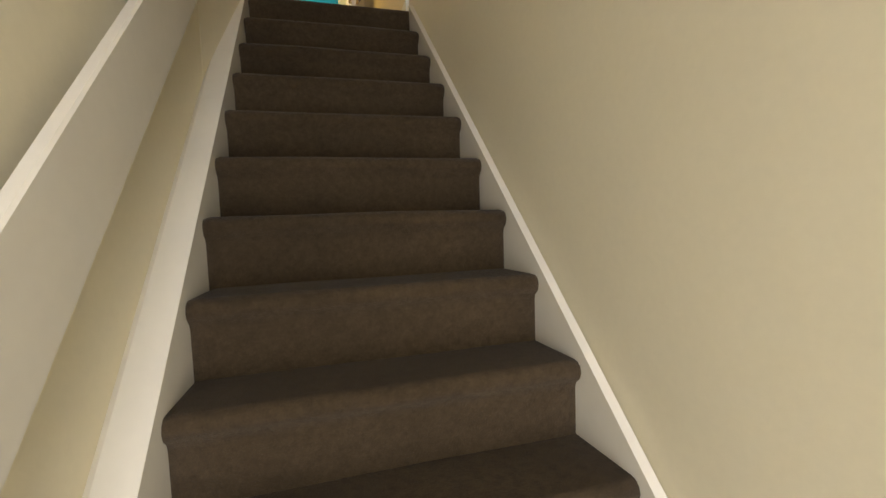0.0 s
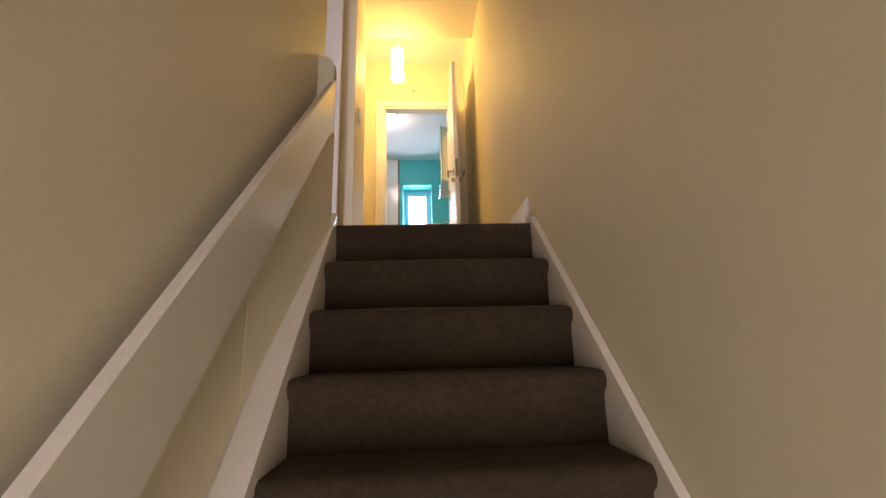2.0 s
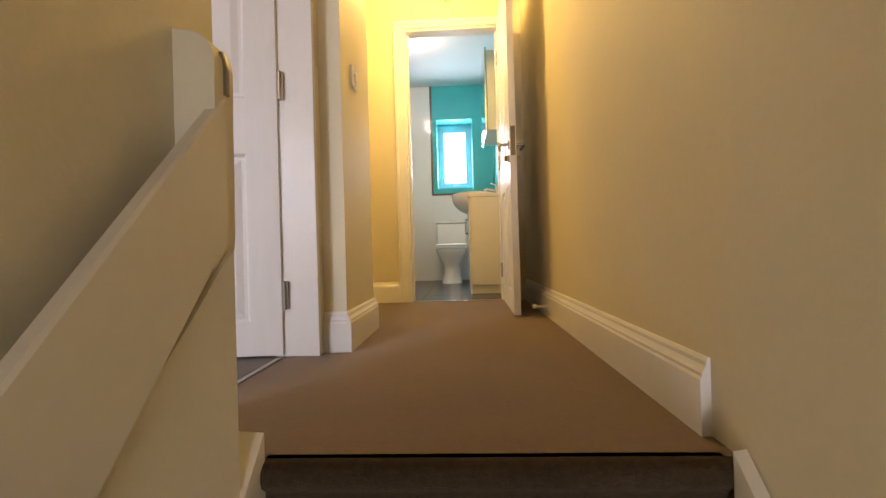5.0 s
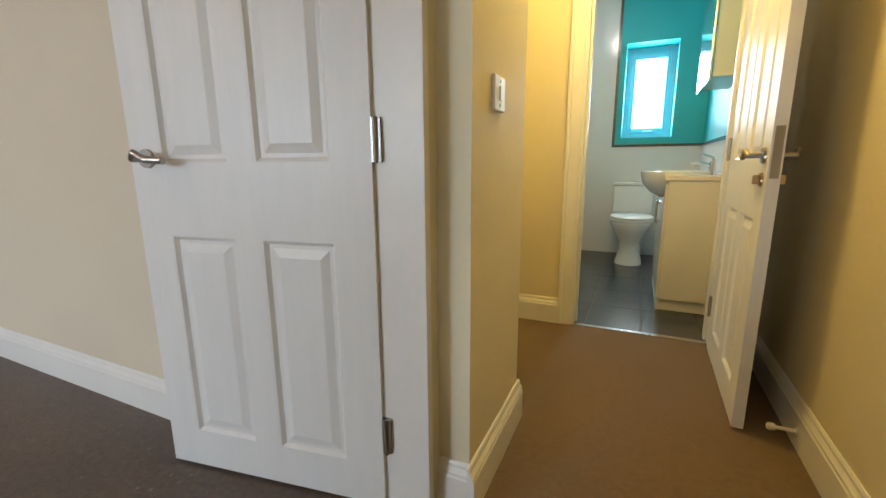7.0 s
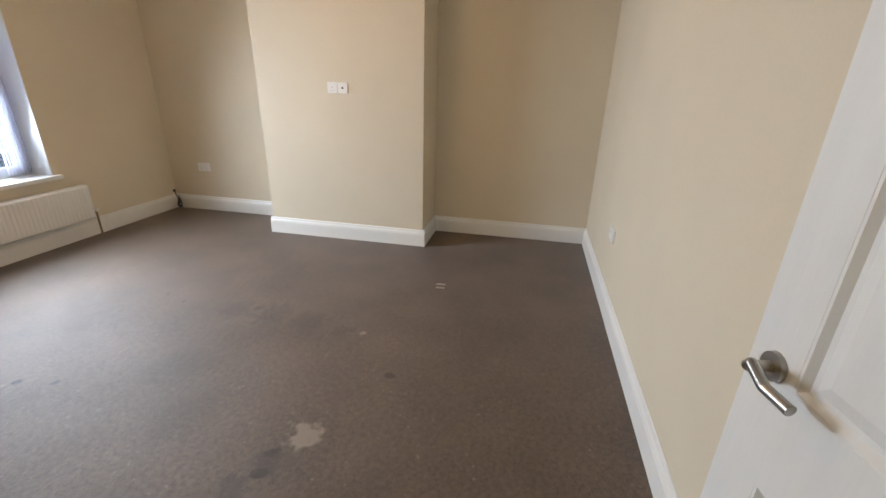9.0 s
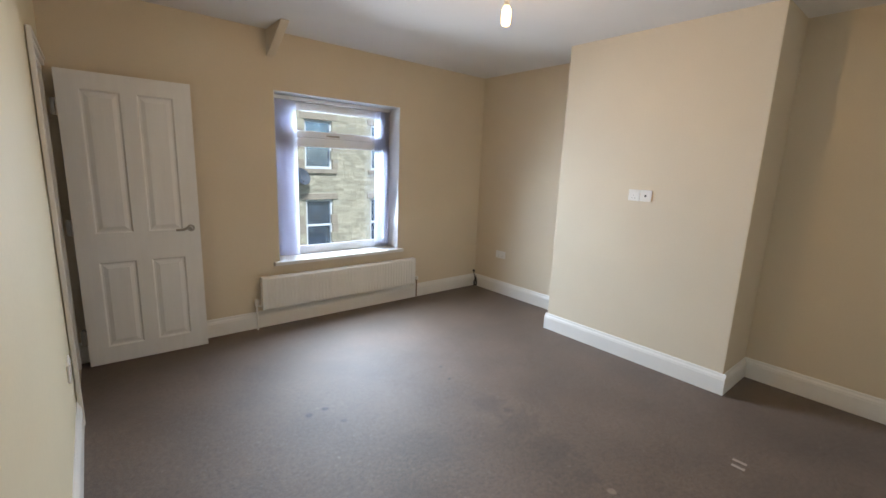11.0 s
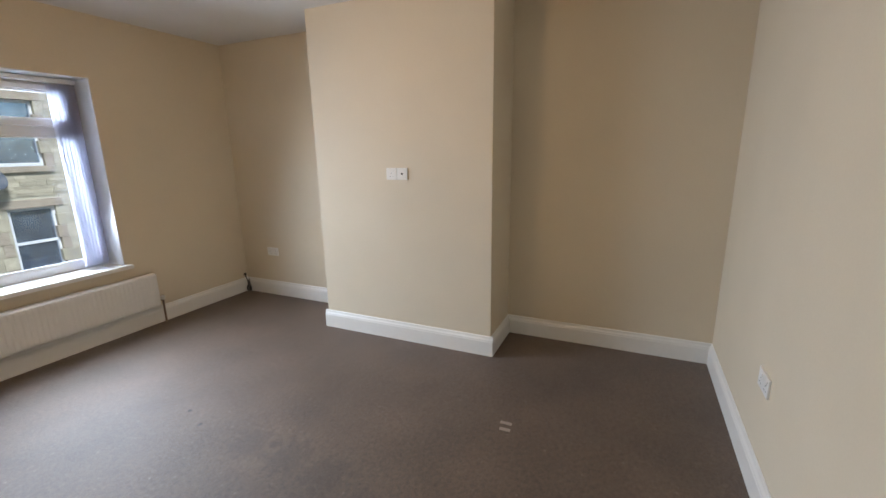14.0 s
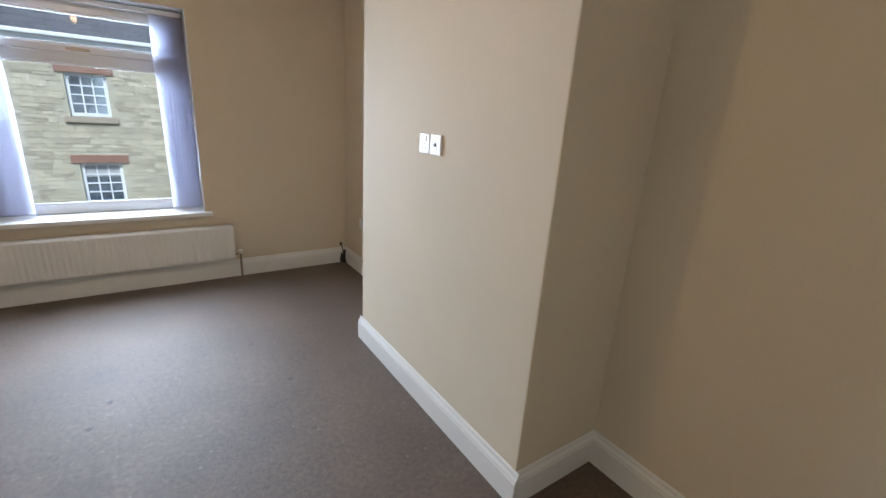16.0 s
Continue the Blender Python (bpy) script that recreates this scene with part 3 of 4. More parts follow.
door = make_door("door_1", "open white four-panel door with a lever handle")
door.matrix_world = pose(-0.293, 0.585, 0.01, 0, 0, 188.8)
door_2 = copy_thing(door, pose(-0.372, -3.672, 0.01, 0, 0, 178.5))
door_2.name = "door_2"
tagged(door_2, "white four-panel cupboard door folded open towards the wall")
door_3 = copy_thing(door, pose(0.672, 2.10, 0.01, 0, 0, 269.0))
door_3.name = "door_3"
tagged(door_3, "glossy white four-panel bathroom door standing open")
for s in (-1, 1):
    bm = bmesh.new()
    rod(bm, (0.668, s * 0.018, 0.865), (0.668, s * 0.026, 0.865), 0.022, 0.021, 24)
    rose = part("privacy_bolt", bm, BRASS, door_3, "round turn-button rose", True)
    part("turn_button", boxes((0.662, min(s * 0.026, s * 0.044), 0.85, 0.674, max(s * 0.026, s * 0.044), 0.88), bevel=0.003), BRASS, rose)


# ---- stairs and landing: loose and fixed things ----
handrail = thing("handrail", "deep cream-white gloss handrail board on wall brackets", "handrail", (0, FOOT, 0))
bm = bmesh.new()
ends = []
for y in (-0.06, -2.5):
    zc = SLOPE * y
    ends.append([bm.verts.new(c) for c in ((-0.03, y, zc + 0.455), (-0.03, y, zc + 0.682), (-0.026, y, zc + 0.69), (-0.01, y, zc + 0.69), (-0.006, y, zc + 0.684), (-0.006, y, zc + 0.463), (-0.012, y, zc + 0.455))])
n = len(ends[0])
for k in range(n):
    bm.faces.new((ends[0][k], ends[0][(k + 1) % n], ends[1][(k + 1) % n], ends[1][k]))
bm.faces.new(ends[0])
bm.faces.new(ends[1])
bmesh.ops.recalc_face_normals(bm, faces=bm.faces)
part("rail_board", bm, CREAMGLOSS, handrail)
for y in (-1.295, -2.25):
    bm = bmesh.new()
    prism(bm, [(0, 0.0), (0.0448, 0.0), (0.0448, 0.09), (0.041, 0.095), (0.006, 0.095), (0, 0.085)], (EAST_OUT, y - 0.075, SLOPE * (y - 0.075) + 0.515), (EAST_OUT, y + 0.075, SLOPE * (y + 0.075) + 0.515), (1, 0, 0))
    bracket = part("wall_bracket", bm, CREAMGLOSS, handrail, "cream-white painted bracket block")
    for dy in (-0.022, 0.022):
        bm = bmesh.new()
        rod(bm, (-0.044, y + dy, SLOPE * (y + dy) + 0.607), (-0.044, y + dy, SLOPE * (y + dy) + 0.615), 0.008, 0.007, 12)
        part("screw_head", bm, STEEL, bracket)
bm = bmesh.new()
lo = [bm.verts.new((EAST_OUT - 0.01, FOOT + y, z)) for y, z in ((-0.62, -0.86), (-0.62, -0.22), (-0.05, 0.38), (-0.05, -0.2))]
hi = [bm.verts.new((x, FOOT + y, z)) for x, y, z in ((EAST_OUT + 0.001, -0.62, -0.86), (EAST_OUT + 0.001, -0.62, -0.22), (-0.004, -0.05, 0.38), (-0.004, -0.05, -0.2))]
for k in range(4):
    bm.faces.new((lo[k], lo[(k + 1) % 4], hi[(k + 1) % 4], hi[k]))
bm.faces.new(lo)
bm.faces.new(hi)
bmesh.ops.recalc_face_normals(bm, faces=bm.faces)
setting("wall_stair_head", bm, HALL, "plastered wall flaring out below the handrail end", "wall")
newel = thing("newel_wall_end", "plastered post with a rounded top at the stair head", "newel post", (0, FOOT, 0))
bm = bmesh.new()
cap = [(-0.01, 0.28), (0.05, 0.28), (0.064, 0.40), (0.066, 0.66)] + [(0.021 + 0.045 * math.cos(radians(k * 15)), 0.675 + 0.05 * math.sin(radians(k * 15))) for k in range(0, 7)] + [(-0.01, 0.73)]
prism(bm, cap, (EAST_OUT, -0.085, 0), (EAST_OUT, -0.032, 0), (1, 0, 0))
part("post", bm, HALL, newel, smooth=True)
bm = bmesh.new()
pipe(bm, [(-0.016, -0.055, 0.70), (-0.008, -0.055, 0.672), (-0.008, -0.055, 0.63)], 0.006)
part("steel_cap", bm, STEEL, newel, smooth=True)


def plate(name, label, category, m, w, h, kind_of, group=""):
    """A white wall plate in its own x (across), z (up), facing -y."""
    p = thing(name, label, category, group=group)
    bm = boxes((-w / 2, -0.010, -h / 2, w / 2, 0.0, h / 2), bevel=0.003)
    part("face_plate", bm, PLASTIC, p)
    if kind_of == "switch":
        part("rocker", boxes((-0.009, -0.0145, -0.018, 0.009, -0.009, 0.018), bevel=0.002), PLASTIC, p)
        for z in (-0.03, 0.03):
            part("screw_cap", boxes((-0.004, -0.0112, z - 0.004, 0.004, -0.0095, z + 0.004)), STEEL, p)
    if kind_of == "sockets":
        for cx in (-w / 4, w / 4) if w > 0.1 else (0,):
            part("rocker", boxes((cx + 0.006, -0.0135, 0.012, cx + 0.02, -0.009, 0.03), bevel=0.0015), PLASTIC, p)
            for dx, dz, ww, hh in ((0, 0.002, 0.003, 0.008), (-0.011, -0.02, 0.007, 0.003), (0.011, -0.02, 0.007, 0.003)):
                part("pin_hole", boxes((cx + dx - ww / 2, -0.0108, dz - hh / 2, cx + dx + ww / 2, -0.0095, dz + hh / 2)), DARK, p)
    if kind_of == "aerial":
        bm = bmesh.new()
        rod(bm, (0, -0.009, 0), (0, -0.014, 0), 0.008, seg=14)
        part("aerial_port", bm, DARK, p)
    p.matrix_world = m
    return p


plate("light_switch", "white plastic light switch on the landing wall", "light switch", pose(EAST_OUT, 0.831, 1.109, 0, 0, 90), 0.086, 0.086, "switch")
bm = bmesh.new()
lathe(bm, [(0.0, 0), (0.012, 0), (0.012, 0.004), (0.006, 0.008), (0.006, 0.06), (0.012, 0.062), (0.013, 0.078), (0.009, 0.083)], seg=16)
stop = tagged(mesh_ob("door_stop", bm, PLASTIC, True), "white rubber-tipped door stop on the skirting", "door stop")
stop.matrix_world = pose(RIGHT - 0.02, 1.34, 0.06, 0, -90, 0)

hall_lamp = thing("ceiling_lamp", "lit glass cylinder ceiling lamp on the landing", "ceiling lamp", (0.16, 1.52, HALL_H))
bm = bmesh.new()
lathe(bm, [(0.0, 0), (0.055, 0), (0.05, -0.03), (0.012, -0.04), (0.01, -0.36), (0.03, -0.38), (0.0, -0.385)][::-1])
part("ceiling_rose", bm, PLASTIC, hall_lamp, smooth=True)
bm = bmesh.new()
lathe(bm, [(0.058, -0.67), (0.062, -0.67), (0.062, -0.645), (0.058, -0.635), (0.058, -0.38), (0.056, -0.375), (0.052, -0.38), (0.052, -0.645)])
shade = part("glass_shade", bm, LAMPGLASS, hall_lamp, "glowing glass cylinder shade", True)
shade.visible_shadow = False
sounder = thing("wall_disc", "small round painted disc above the bathroom door", "disc", (0.31, BATH_Y, 2.24))
bm = bmesh.new()
rod(bm, (0, 0, 0), (0, -0.014, 0), 0.036, 0.03, 24)
part("disc", bm, HALL, sounder)
setting("carpet_bar", boxes((BD[0] + 0.026, BATH_Y - 0.006, 0, BD[1] - 0.026, BATH_Y + 0.024, 0.005), bevel=0.002), CHROME, "metal threshold strip at the bathroom", "threshold")
setting("carpet_seam", boxes((EAST_IN + 0.012, DOOR_S + 0.04, -0.002, EAST_IN + 0.03, DOOR_N - 0.04, 0.003), bevel=0.001), STEEL, "metal carpet joining bar in the doorway", "threshold")

# ---- bathroom ----
bm = boxes((0.0, BATH_END - 0.012, 0, 0.80, BATH_END, 1.08), (-0.95, BATH_END - 0.012, 0, 0.0, BATH_END, 2.48))
setting("tiling_back", bm, TILE, "white glossy wall tiling", "tiles")
setting("tiling_right", boxes((0.788, BATH_Y + 0.1, 0, 0.80, BATH_END - 0.012, 1.08)), TILE, "white glossy wall tiling", "tiles")
setting("mosaic_border", boxes((0.0, BATH_END - 0.016, 1.08, 0.784, BATH_END, 1.105), (0.0, BATH_END - 0.016, 1.105, 0.025, BATH_END, 2.48), (0.784, BATH_Y + 0.1, 1.08, 0.80, BATH_END - 0.016, 1.105)), MOSAIC, "narrow brown mosaic tile border", "tiles")
bath_win = thing("window_2", "small frosted window with a white frame in a teal recess", "window", (0, 0, 0), kind="structure")
x0, x1, z0, z1 = BW
y = BATH_END + 0.25
for c in ((x0, y, z0, x0 + 0.055, y + 0.05, z1), (x1 - 0.055, y, z0, x1, y + 0.05, z1), (x0 + 0.055, y, z0, x1 - 0.055, y + 0.05, z0 + 0.055), (x0 + 0.055, y, z1 - 0.055, x1 - 0.055, y + 0.05, z1),
          (x0 + 0.055, y - 0.012, z0 + 0.055, x0 + 0.085, y + 0.04, z1 - 0.055), (x1 - 0.085, y - 0.012, z0 + 0.055, x1 - 0.055, y + 0.04, z1 - 0.055),
          (x0 + 0.085, y - 0.012, z0 + 0.055, x1 - 0.085, y + 0.04, z0 + 0.105), (x0 + 0.085, y - 0.012, z1 - 0.105, x1 - 0.085, y + 0.04, z1 - 0.055)):
    part("window_frame", boxes(c, bevel=0.004), TURQ, bath_win)
part("pane", boxes((x0 + 0.085, y + 0.012, z0 + 0.105, x1 - 0.085, y + 0.02, z1 - 0.105)), FROST, bath_win, "frosted glass bright with daylight")
part("window_handle", boxes((0.27, y - 0.03, z0 + 0.062, 0.36, y - 0.012, z0 + 0.08), bevel=0.004), UPVC, bath_win)

wc = thing("toilet", "white ceramic close-coupled toilet with a closed lid", "toilet", (0.24, 4.0, 0))
bm = bmesh.new()
lathe(bm, [(0.115, -0.006), (0.12, 0.0), (0.11, 0.05), (0.085, 0.14), (0.095, 0.22), (0.15, 0.31), (0.178, 0.37), (0.18, 0.395), (0.165, 0.40)], (0, 0, 0), 32, 1.0, 1.25)
box(bm, -0.1, 0.08, 0.0, 0.1, 0.40, 0.36, 0.03)
part("pan", bm, CERAMIC, wc, smooth=True)
bm = bmesh.new()
lathe(bm, [(0.17, 0.402), (0.186, 0.404), (0.188, 0.418), (0.18, 0.424), (0.186, 0.428), (0.188, 0.44), (0.175, 0.452), (0.1, 0.457)], (0, 0.01, 0), 32, 1.0, 1.25)
part("seat_lid", bm, PLASTIC, wc, "white plastic seat and lid", True)
cistern = part("cistern", boxes((-0.18, 0.25, 0.36, 0.18, 0.435, 0.71), bevel=0.025), CERAMIC, wc, smooth=True)
part("cistern_lid", boxes((-0.19, 0.235, 0.712, 0.19, 0.437, 0.745), bevel=0.012), CERAMIC, cistern, smooth=True)
bm = bmesh.new()
rod(bm, (0, 0.34, 0.744), (0, 0.34, 0.75), 0.022, seg=20)
part("flush_button", bm, CHROME, cistern, "chrome flush button")

vanity = thing("vanity_unit", "cream gloss vanity cabinet below the washbasin", "cabinet", (0, 0, 0))
part("body", boxes((0.45, 2.66, 0.0, 0.787, 3.40, 0.82), bevel=0.003), VANITY, vanity)
part("plinth", boxes((0.435, 2.655, -0.004, 0.45, 3.41, 0.07), bevel=0.002), PLASTIC, vanity)
part("end_panel", boxes((0.445, 2.642, 0.075, 0.787, 2.66, 0.82), bevel=0.003), VANITY, vanity)
for ya, yb in ((2.67, 3.03), (3.036, 3.395)):
    d = part("cabinet_door", boxes((0.43, ya, 0.08, 0.449, yb, 0.80), bevel=0.004), VANITY, vanity)
    bm = bmesh.new()
    yc = yb - 0.05 if ya < 2.7 else ya + 0.05
    pipe(bm, [(0.43, yc, 0.53), (0.405, yc, 0.53), (0.405, yc, 0.66), (0.43, yc, 0.66)], 0.006)
    part("bar_handle", bm, CHROME, d, "chrome bar handle", True)
basin = thing("washbasin", "white ceramic semi-recessed basin on the vanity cabinet", "washbasin", (0, 0, 0))
part("worktop", boxes((0.425, 2.635, 0.822, 0.787, 3.42, 0.852), bevel=0.006), VANITY, basin, "pale beige worktop")
bm = bmesh.new()
lathe(bm, [(0.08, -0.15), (0.14, -0.12), (0.19, -0.06), (0.205, 0.0), (0.205, 0.018), (0.19, 0.02), (0.17, -0.04), (0.1, -0.09), (0.03, -0.1)], (0.49, 2.93, 0.855), 36, 1.0, 1.25)
part("bowl", bm, CERAMIC, basin, smooth=True)
tap = thing("basin_tap", "chrome mixer tap on the washbasin", "tap", (0.70, 2.93, 0.852))
bm = bmesh.new()
rod(bm, (0, 0, 0), (0, 0, 0.085), 0.022, 0.019, 20)
part("tap_body", bm, CHROME, tap, smooth=True)
bm = bmesh.new()
pipe(bm, [(0, 0, 0.055), (-0.09, 0, 0.075), (-0.12, 0, 0.065)], 0.012)
part("spout", bm, CHROME, tap, smooth=True)
bm = bmesh.new()
pipe(bm, [(0, 0, 0.085), (0.005, 0, 0.105), (-0.06, 0, 0.125)], 0.008)
part("tap_lever", bm, CHROME, tap, smooth=True)
mirror_cab = thing("mirror_cabinet", "cream bathroom wall cabinet with a mirror door", "cabinet", (0, 0, 0))
part("body", boxes((0.62, 2.76, 1.42, 0.79, 3.32, 2.12), bevel=0.003), VANITY, mirror_cab)
part("mirror_door", boxes((0.60, 2.74, 1.40, 0.619, 3.34, 2.14), bevel=0.006), CHROME, mirror_cab, "bevelled mirror glass")
bath = thing("bathtub", "white acrylic bathtub with a smooth side panel", "bathtub", (0, 0, 0))
part("side_panel", boxes((-0.29, 2.62, 0, -0.262, BATH_END - 0.014, 0.50), bevel=0.01), PLASTIC, bath)
part("rim", boxes((-0.30, 2.60, 0.50, -0.245, BATH_END - 0.014, 0.54), (-0.94, 2.60, 0.50, -0.88, BATH_END - 0.014, 0.54), (-0.88, 2.60, 0.50, -0.30, 2.66, 0.54), (-0.88, 4.38, 0.50, -0.30, BATH_END - 0.014, 0.54), bevel=0.01), CERAMIC, bath)
part("tub", boxes((-0.88, 2.66, 0.06, -0.30, 4.38, 0.1), (-0.31, 2.66, 0.1, -0.295, 4.38, 0.5), (-0.885, 2.66, 0.1, -0.87, 4.38, 0.5)), CERAMIC, bath)
screen = thing("shower_screen", "clear glass bath screen with chrome edging", "shower screen", (0, 0, 0))
sg = part("screen_glass", boxes((-0.276, 3.62, 0.56, -0.270, 4.40, 1.95)), GLASS, screen)
sg.visible_shadow = False
part("edge_profile", boxes((-0.285, 4.40, 0.545, -0.262, 4.436, 1.96), bevel=0.003), CHROME, screen)
bm = bmesh.new()
rod(bm, (-0.262, 3.70, 1.2), (-0.21, 3.70, 1.2), 0.02, seg=18)
part("screen_knob", bm, CHROME, screen, "round chrome knob", True)
dome = thing("bathroom_ceiling_light", "lit round dome ceiling light", "ceiling light", (-0.08, 3.15, 2.48))
bm = bmesh.new()
lathe(bm, [(0.02, -0.085), (0.08, -0.075), (0.125, -0.05), (0.145, -0.015), (0.14, -0.002)])
dg = part("dome", bm, DOMEGLASS, dome, smooth=True)
dg.visible_shadow = False
bm = bmesh.new()
rod(bm, (0, 0, -0.012), (0, 0, 0), 0.155, seg=32)
part("base_ring", bm, PLASTIC, dome)


# ---- front room ----
plate("double_socket", "white double wall socket on the chimney breast", "socket", pose(CH_FACE, -1.61, 1.314, 0, 0, 90), 0.086, 0.086, "sockets")
plate("aerial_socket", "white aerial outlet beside the socket", "socket", pose(CH_FACE, -1.52, 1.314, 0, 0, 90), 0.086, 0.086, "aerial")
plate("wall_socket", "white double wall socket above the skirting", "socket", pose(WEST, -3.37, 0.47, 0, 0, 90), 0.146, 0.086, "sockets", "low wall sockets")
plate("wall_socket", "white double wall socket above the skirting", "socket", pose(-3.03, NORTH, 0.49, 0, 0, 0), 0.146, 0.086, "sockets", "low wall sockets")
plate("wall_socket", "white double wall socket beside the cupboard door", "socket", pose(EAST_IN, -2.62, 0.44, 0, 0, 270), 0.146, 0.086, "sockets", "low wall sockets")

win = thing("window_1", "white upvc window with a top-hung vent in a deep reveal", "window", (0, 0, 0), kind="structure")
x0, x1, z0, z1 = WIN
y = SOUTH - 0.27
f = 0.06
TR = 1.66
for c in ((x0, y, z0, x0 + f, y + 0.06, z1), (x1 - f, y, z0, x1, y + 0.06, z1), (x0 + f, y, z0, x1 - f, y + 0.06, z0 + 0.07), (x0 + f, y, z1 - f, x1 - f, y + 0.06, z1), (x0 + f, y - 0.001, TR - 0.035, x1 - f, y + 0.061, TR + 0.035)):
    part("window_frame", boxes(c, bevel=0.006), UPVC, win)
va, vb = TR + 0.036, z1 - f - 0.001
sash = part("vent_sash", boxes((x0 + f, y + 0.01, va, x0 + f + 0.05, y + 0.075, vb), (x1 - f - 0.05, y + 0.01, va, x1 - f, y + 0.075, vb), (x0 + f + 0.05, y + 0.01, va, x1 - f - 0.05, y + 0.075, va + 0.045), (x0 + f + 0.05, y + 0.01, vb - 0.04, x1 - f - 0.05, y + 0.075, vb), bevel=0.004), UPVC, win)
bm = boxes((-2.42, y + 0.074, va + 0.012, -2.32, y + 0.084, va + 0.032), (-2.38, y + 0.082, va + 0.014, -2.29, y + 0.075, va + 0.028), bevel=0.003)
part("vent_handle", bm, STEEL, sash, "metal vent handle")
for za, zb in ((va + 0.045, vb - 0.04), (z0 + 0.07, TR - 0.035)):
    p = part("pane", boxes((x0 + f, y + 0.03, za, x1 - f, y + 0.036, zb)), GLASS, win)
    p.visible_shadow = False
    part("bead", boxes((x0 + f, y + 0.038, za - 0.001, x1 - f, y + 0.058, za + 0.014), (x0 + f, y + 0.038, zb - 0.014, x1 - f, y + 0.058, zb), bevel=0.003), UPVC, win)
part("window_board", boxes((x0 - 0.05, SOUTH - 0.21, z0 - 0.03, x1 + 0.05, SOUTH + 0.045, z0 + 0.004), bevel=0.008), GLOSS, win, "white gloss window board")
for c in ((x0, SOUTH - 0.27, z0, x0 + 0.006, SOUTH + 0.002, z1), (x1 - 0.006, SOUTH - 0.27, z0, x1, SOUTH + 0.002, z1), (x0, SOUTH - 0.27, z1 - 0.006, x1, SOUTH + 0.002, z1)):
    part("reveal", boxes(c), UPVC, win)

part_blind = thing("vertical_blind", "pale lilac vertical blind slats drawn to both sides", "blind", (0, 0, 0))
part("headrail", boxes((x0 + 0.02, SOUTH - 0.187, z1 - 0.045, x1 - 0.02, SOUTH - 0.142, z1 - 0.012), bevel=0.004), UPVC, part_blind)
rnd = random.Random(4)
for side, count in ((x1 - 0.02, 9), (x0 + 0.02, 8)):
    for k in range(count):
        sgn = -1 if side > -2.3 else 1
        cx = side + sgn * (0.012 + k * 0.022)
        bm = bmesh.new()
        rows = []
        for j in range(7):
            z = z1 - 0.05 - j * (z1 - z0 - 0.075) / 6
            sway = 0.004 * math.sin(j * 0.9 + k)
            for t in (-1, -0.5, 0, 0.5, 1):
                rows.append(bm.verts.new((cx + sway + 0.006 * (1 - t * t) + sgn * t * (0.028 + 0.004 * rnd.random()), SOUTH - 0.165 + t * 0.034, z)))
        for j in range(6):
            for q in range(4):
                i0 = j * 5 + q
                bm.faces.new((rows[i0], rows[i0 + 1], rows[i0 + 6], rows[i0 + 5]))
        bmesh.ops.solidify(bm, geom=list(bm.faces), thickness=0.0012)
        part("blind_slat", bm, FABRIC, part_blind, smooth=True)

rad = thing("radiator", "long low white panel radiator under the window", "radiator", (0, 0, 0))
rx0, rx1, rz0, rz1, ry = -3.18, -1.555, 0.175, 0.468, SOUTH + 0.09
bm = bmesh.new()
step = 0.0333
xq = rx0 + 0.03
pts = [(rx0, 0.0), (rx0 + 0.03, 0.0)]
while xq + step < rx1 - 0.02:
    pts += [(xq + 0.008, 0.0028), (xq + 0.018, 0.0028), (xq + 0.024, 0.0), (xq + step, 0.0)]
    xq += step
pts.append((rx1, 0.0))
lev = [(rz0, -0.008, 0), (rz0 + 0.012, 0, 0), (rz0 + 0.03, 0, 1), (rz1 - 0.03, 0, 1), (rz1 - 0.012, 0, 0), (rz1, -0.008, 0)]
grid = [[bm.verts.new((px, ry + d + rib * on, z)) for px, rib in pts] for z, d, on in lev]
for g0, g1 in zip(grid, grid[1:]):
    for j in range(len(pts) - 1):
        bm.faces.new((g0[j], g0[j + 1], g1[j + 1], g1[j]))
box(bm, rx0, ry - 0.02, rz0, rx1, ry - 0.0085, rz1)
bmesh.ops.recalc_face_normals(bm, faces=bm.faces)
part("front_panel", bm, ENAMEL, rad)
part("side_cover", boxes((rx0 - 0.003, SOUTH + 0.03, rz0 + 0.01, rx0 + 0.002, ry + 0.002, rz1), bevel=0.002), ENAMEL, rad)
part("side_cover", boxes((rx1 - 0.002, SOUTH + 0.03, rz0 + 0.01, rx1 + 0.003, ry + 0.002, rz1), bevel=0.002), ENAMEL, rad)
bm = boxes((rx0, SOUTH + 0.03, rz1 - 0.004, rx1, ry - 0.008, rz1 + 0.002))
part("top_grille", bm, ENAMEL, rad)
for bx in (rx0 + 0.2, rx1 - 0.2):
    part("wall_hanger", boxes((bx, SOUTH, rz0 + 0.03, bx + 0.03, SOUTH + 0.05, rz1 - 0.02)), STEEL, rad)
for vx, s in ((rx0, -1), (rx1, 1)):
    bm = bmesh.new()
    pipe(bm, [(vx, SOUTH + 0.055, rz0 + 0.04), (vx + s * 0.045, SOUTH + 0.055, rz0 + 0.04), (vx + s * 0.045, SOUTH + 0.055, 0.0)], 0.0085)
    valve = part("feed_pipe", bm, COPPER if s < 0 else PLASTIC, rad, "bent feed pipe", True)
    bm = bmesh.new()
    lathe(bm, [(0.012, 0), (0.017, 0.01), (0.019, 0.055 if s > 0 else 0.03), (0.015, 0.062 if s > 0 else 0.034)], (vx + s * 0.045, SOUTH + 0.055, rz0 + 0.04), 16)
    part("valve_cap", bm, PLASTIC, valve, "white valve cap", True)

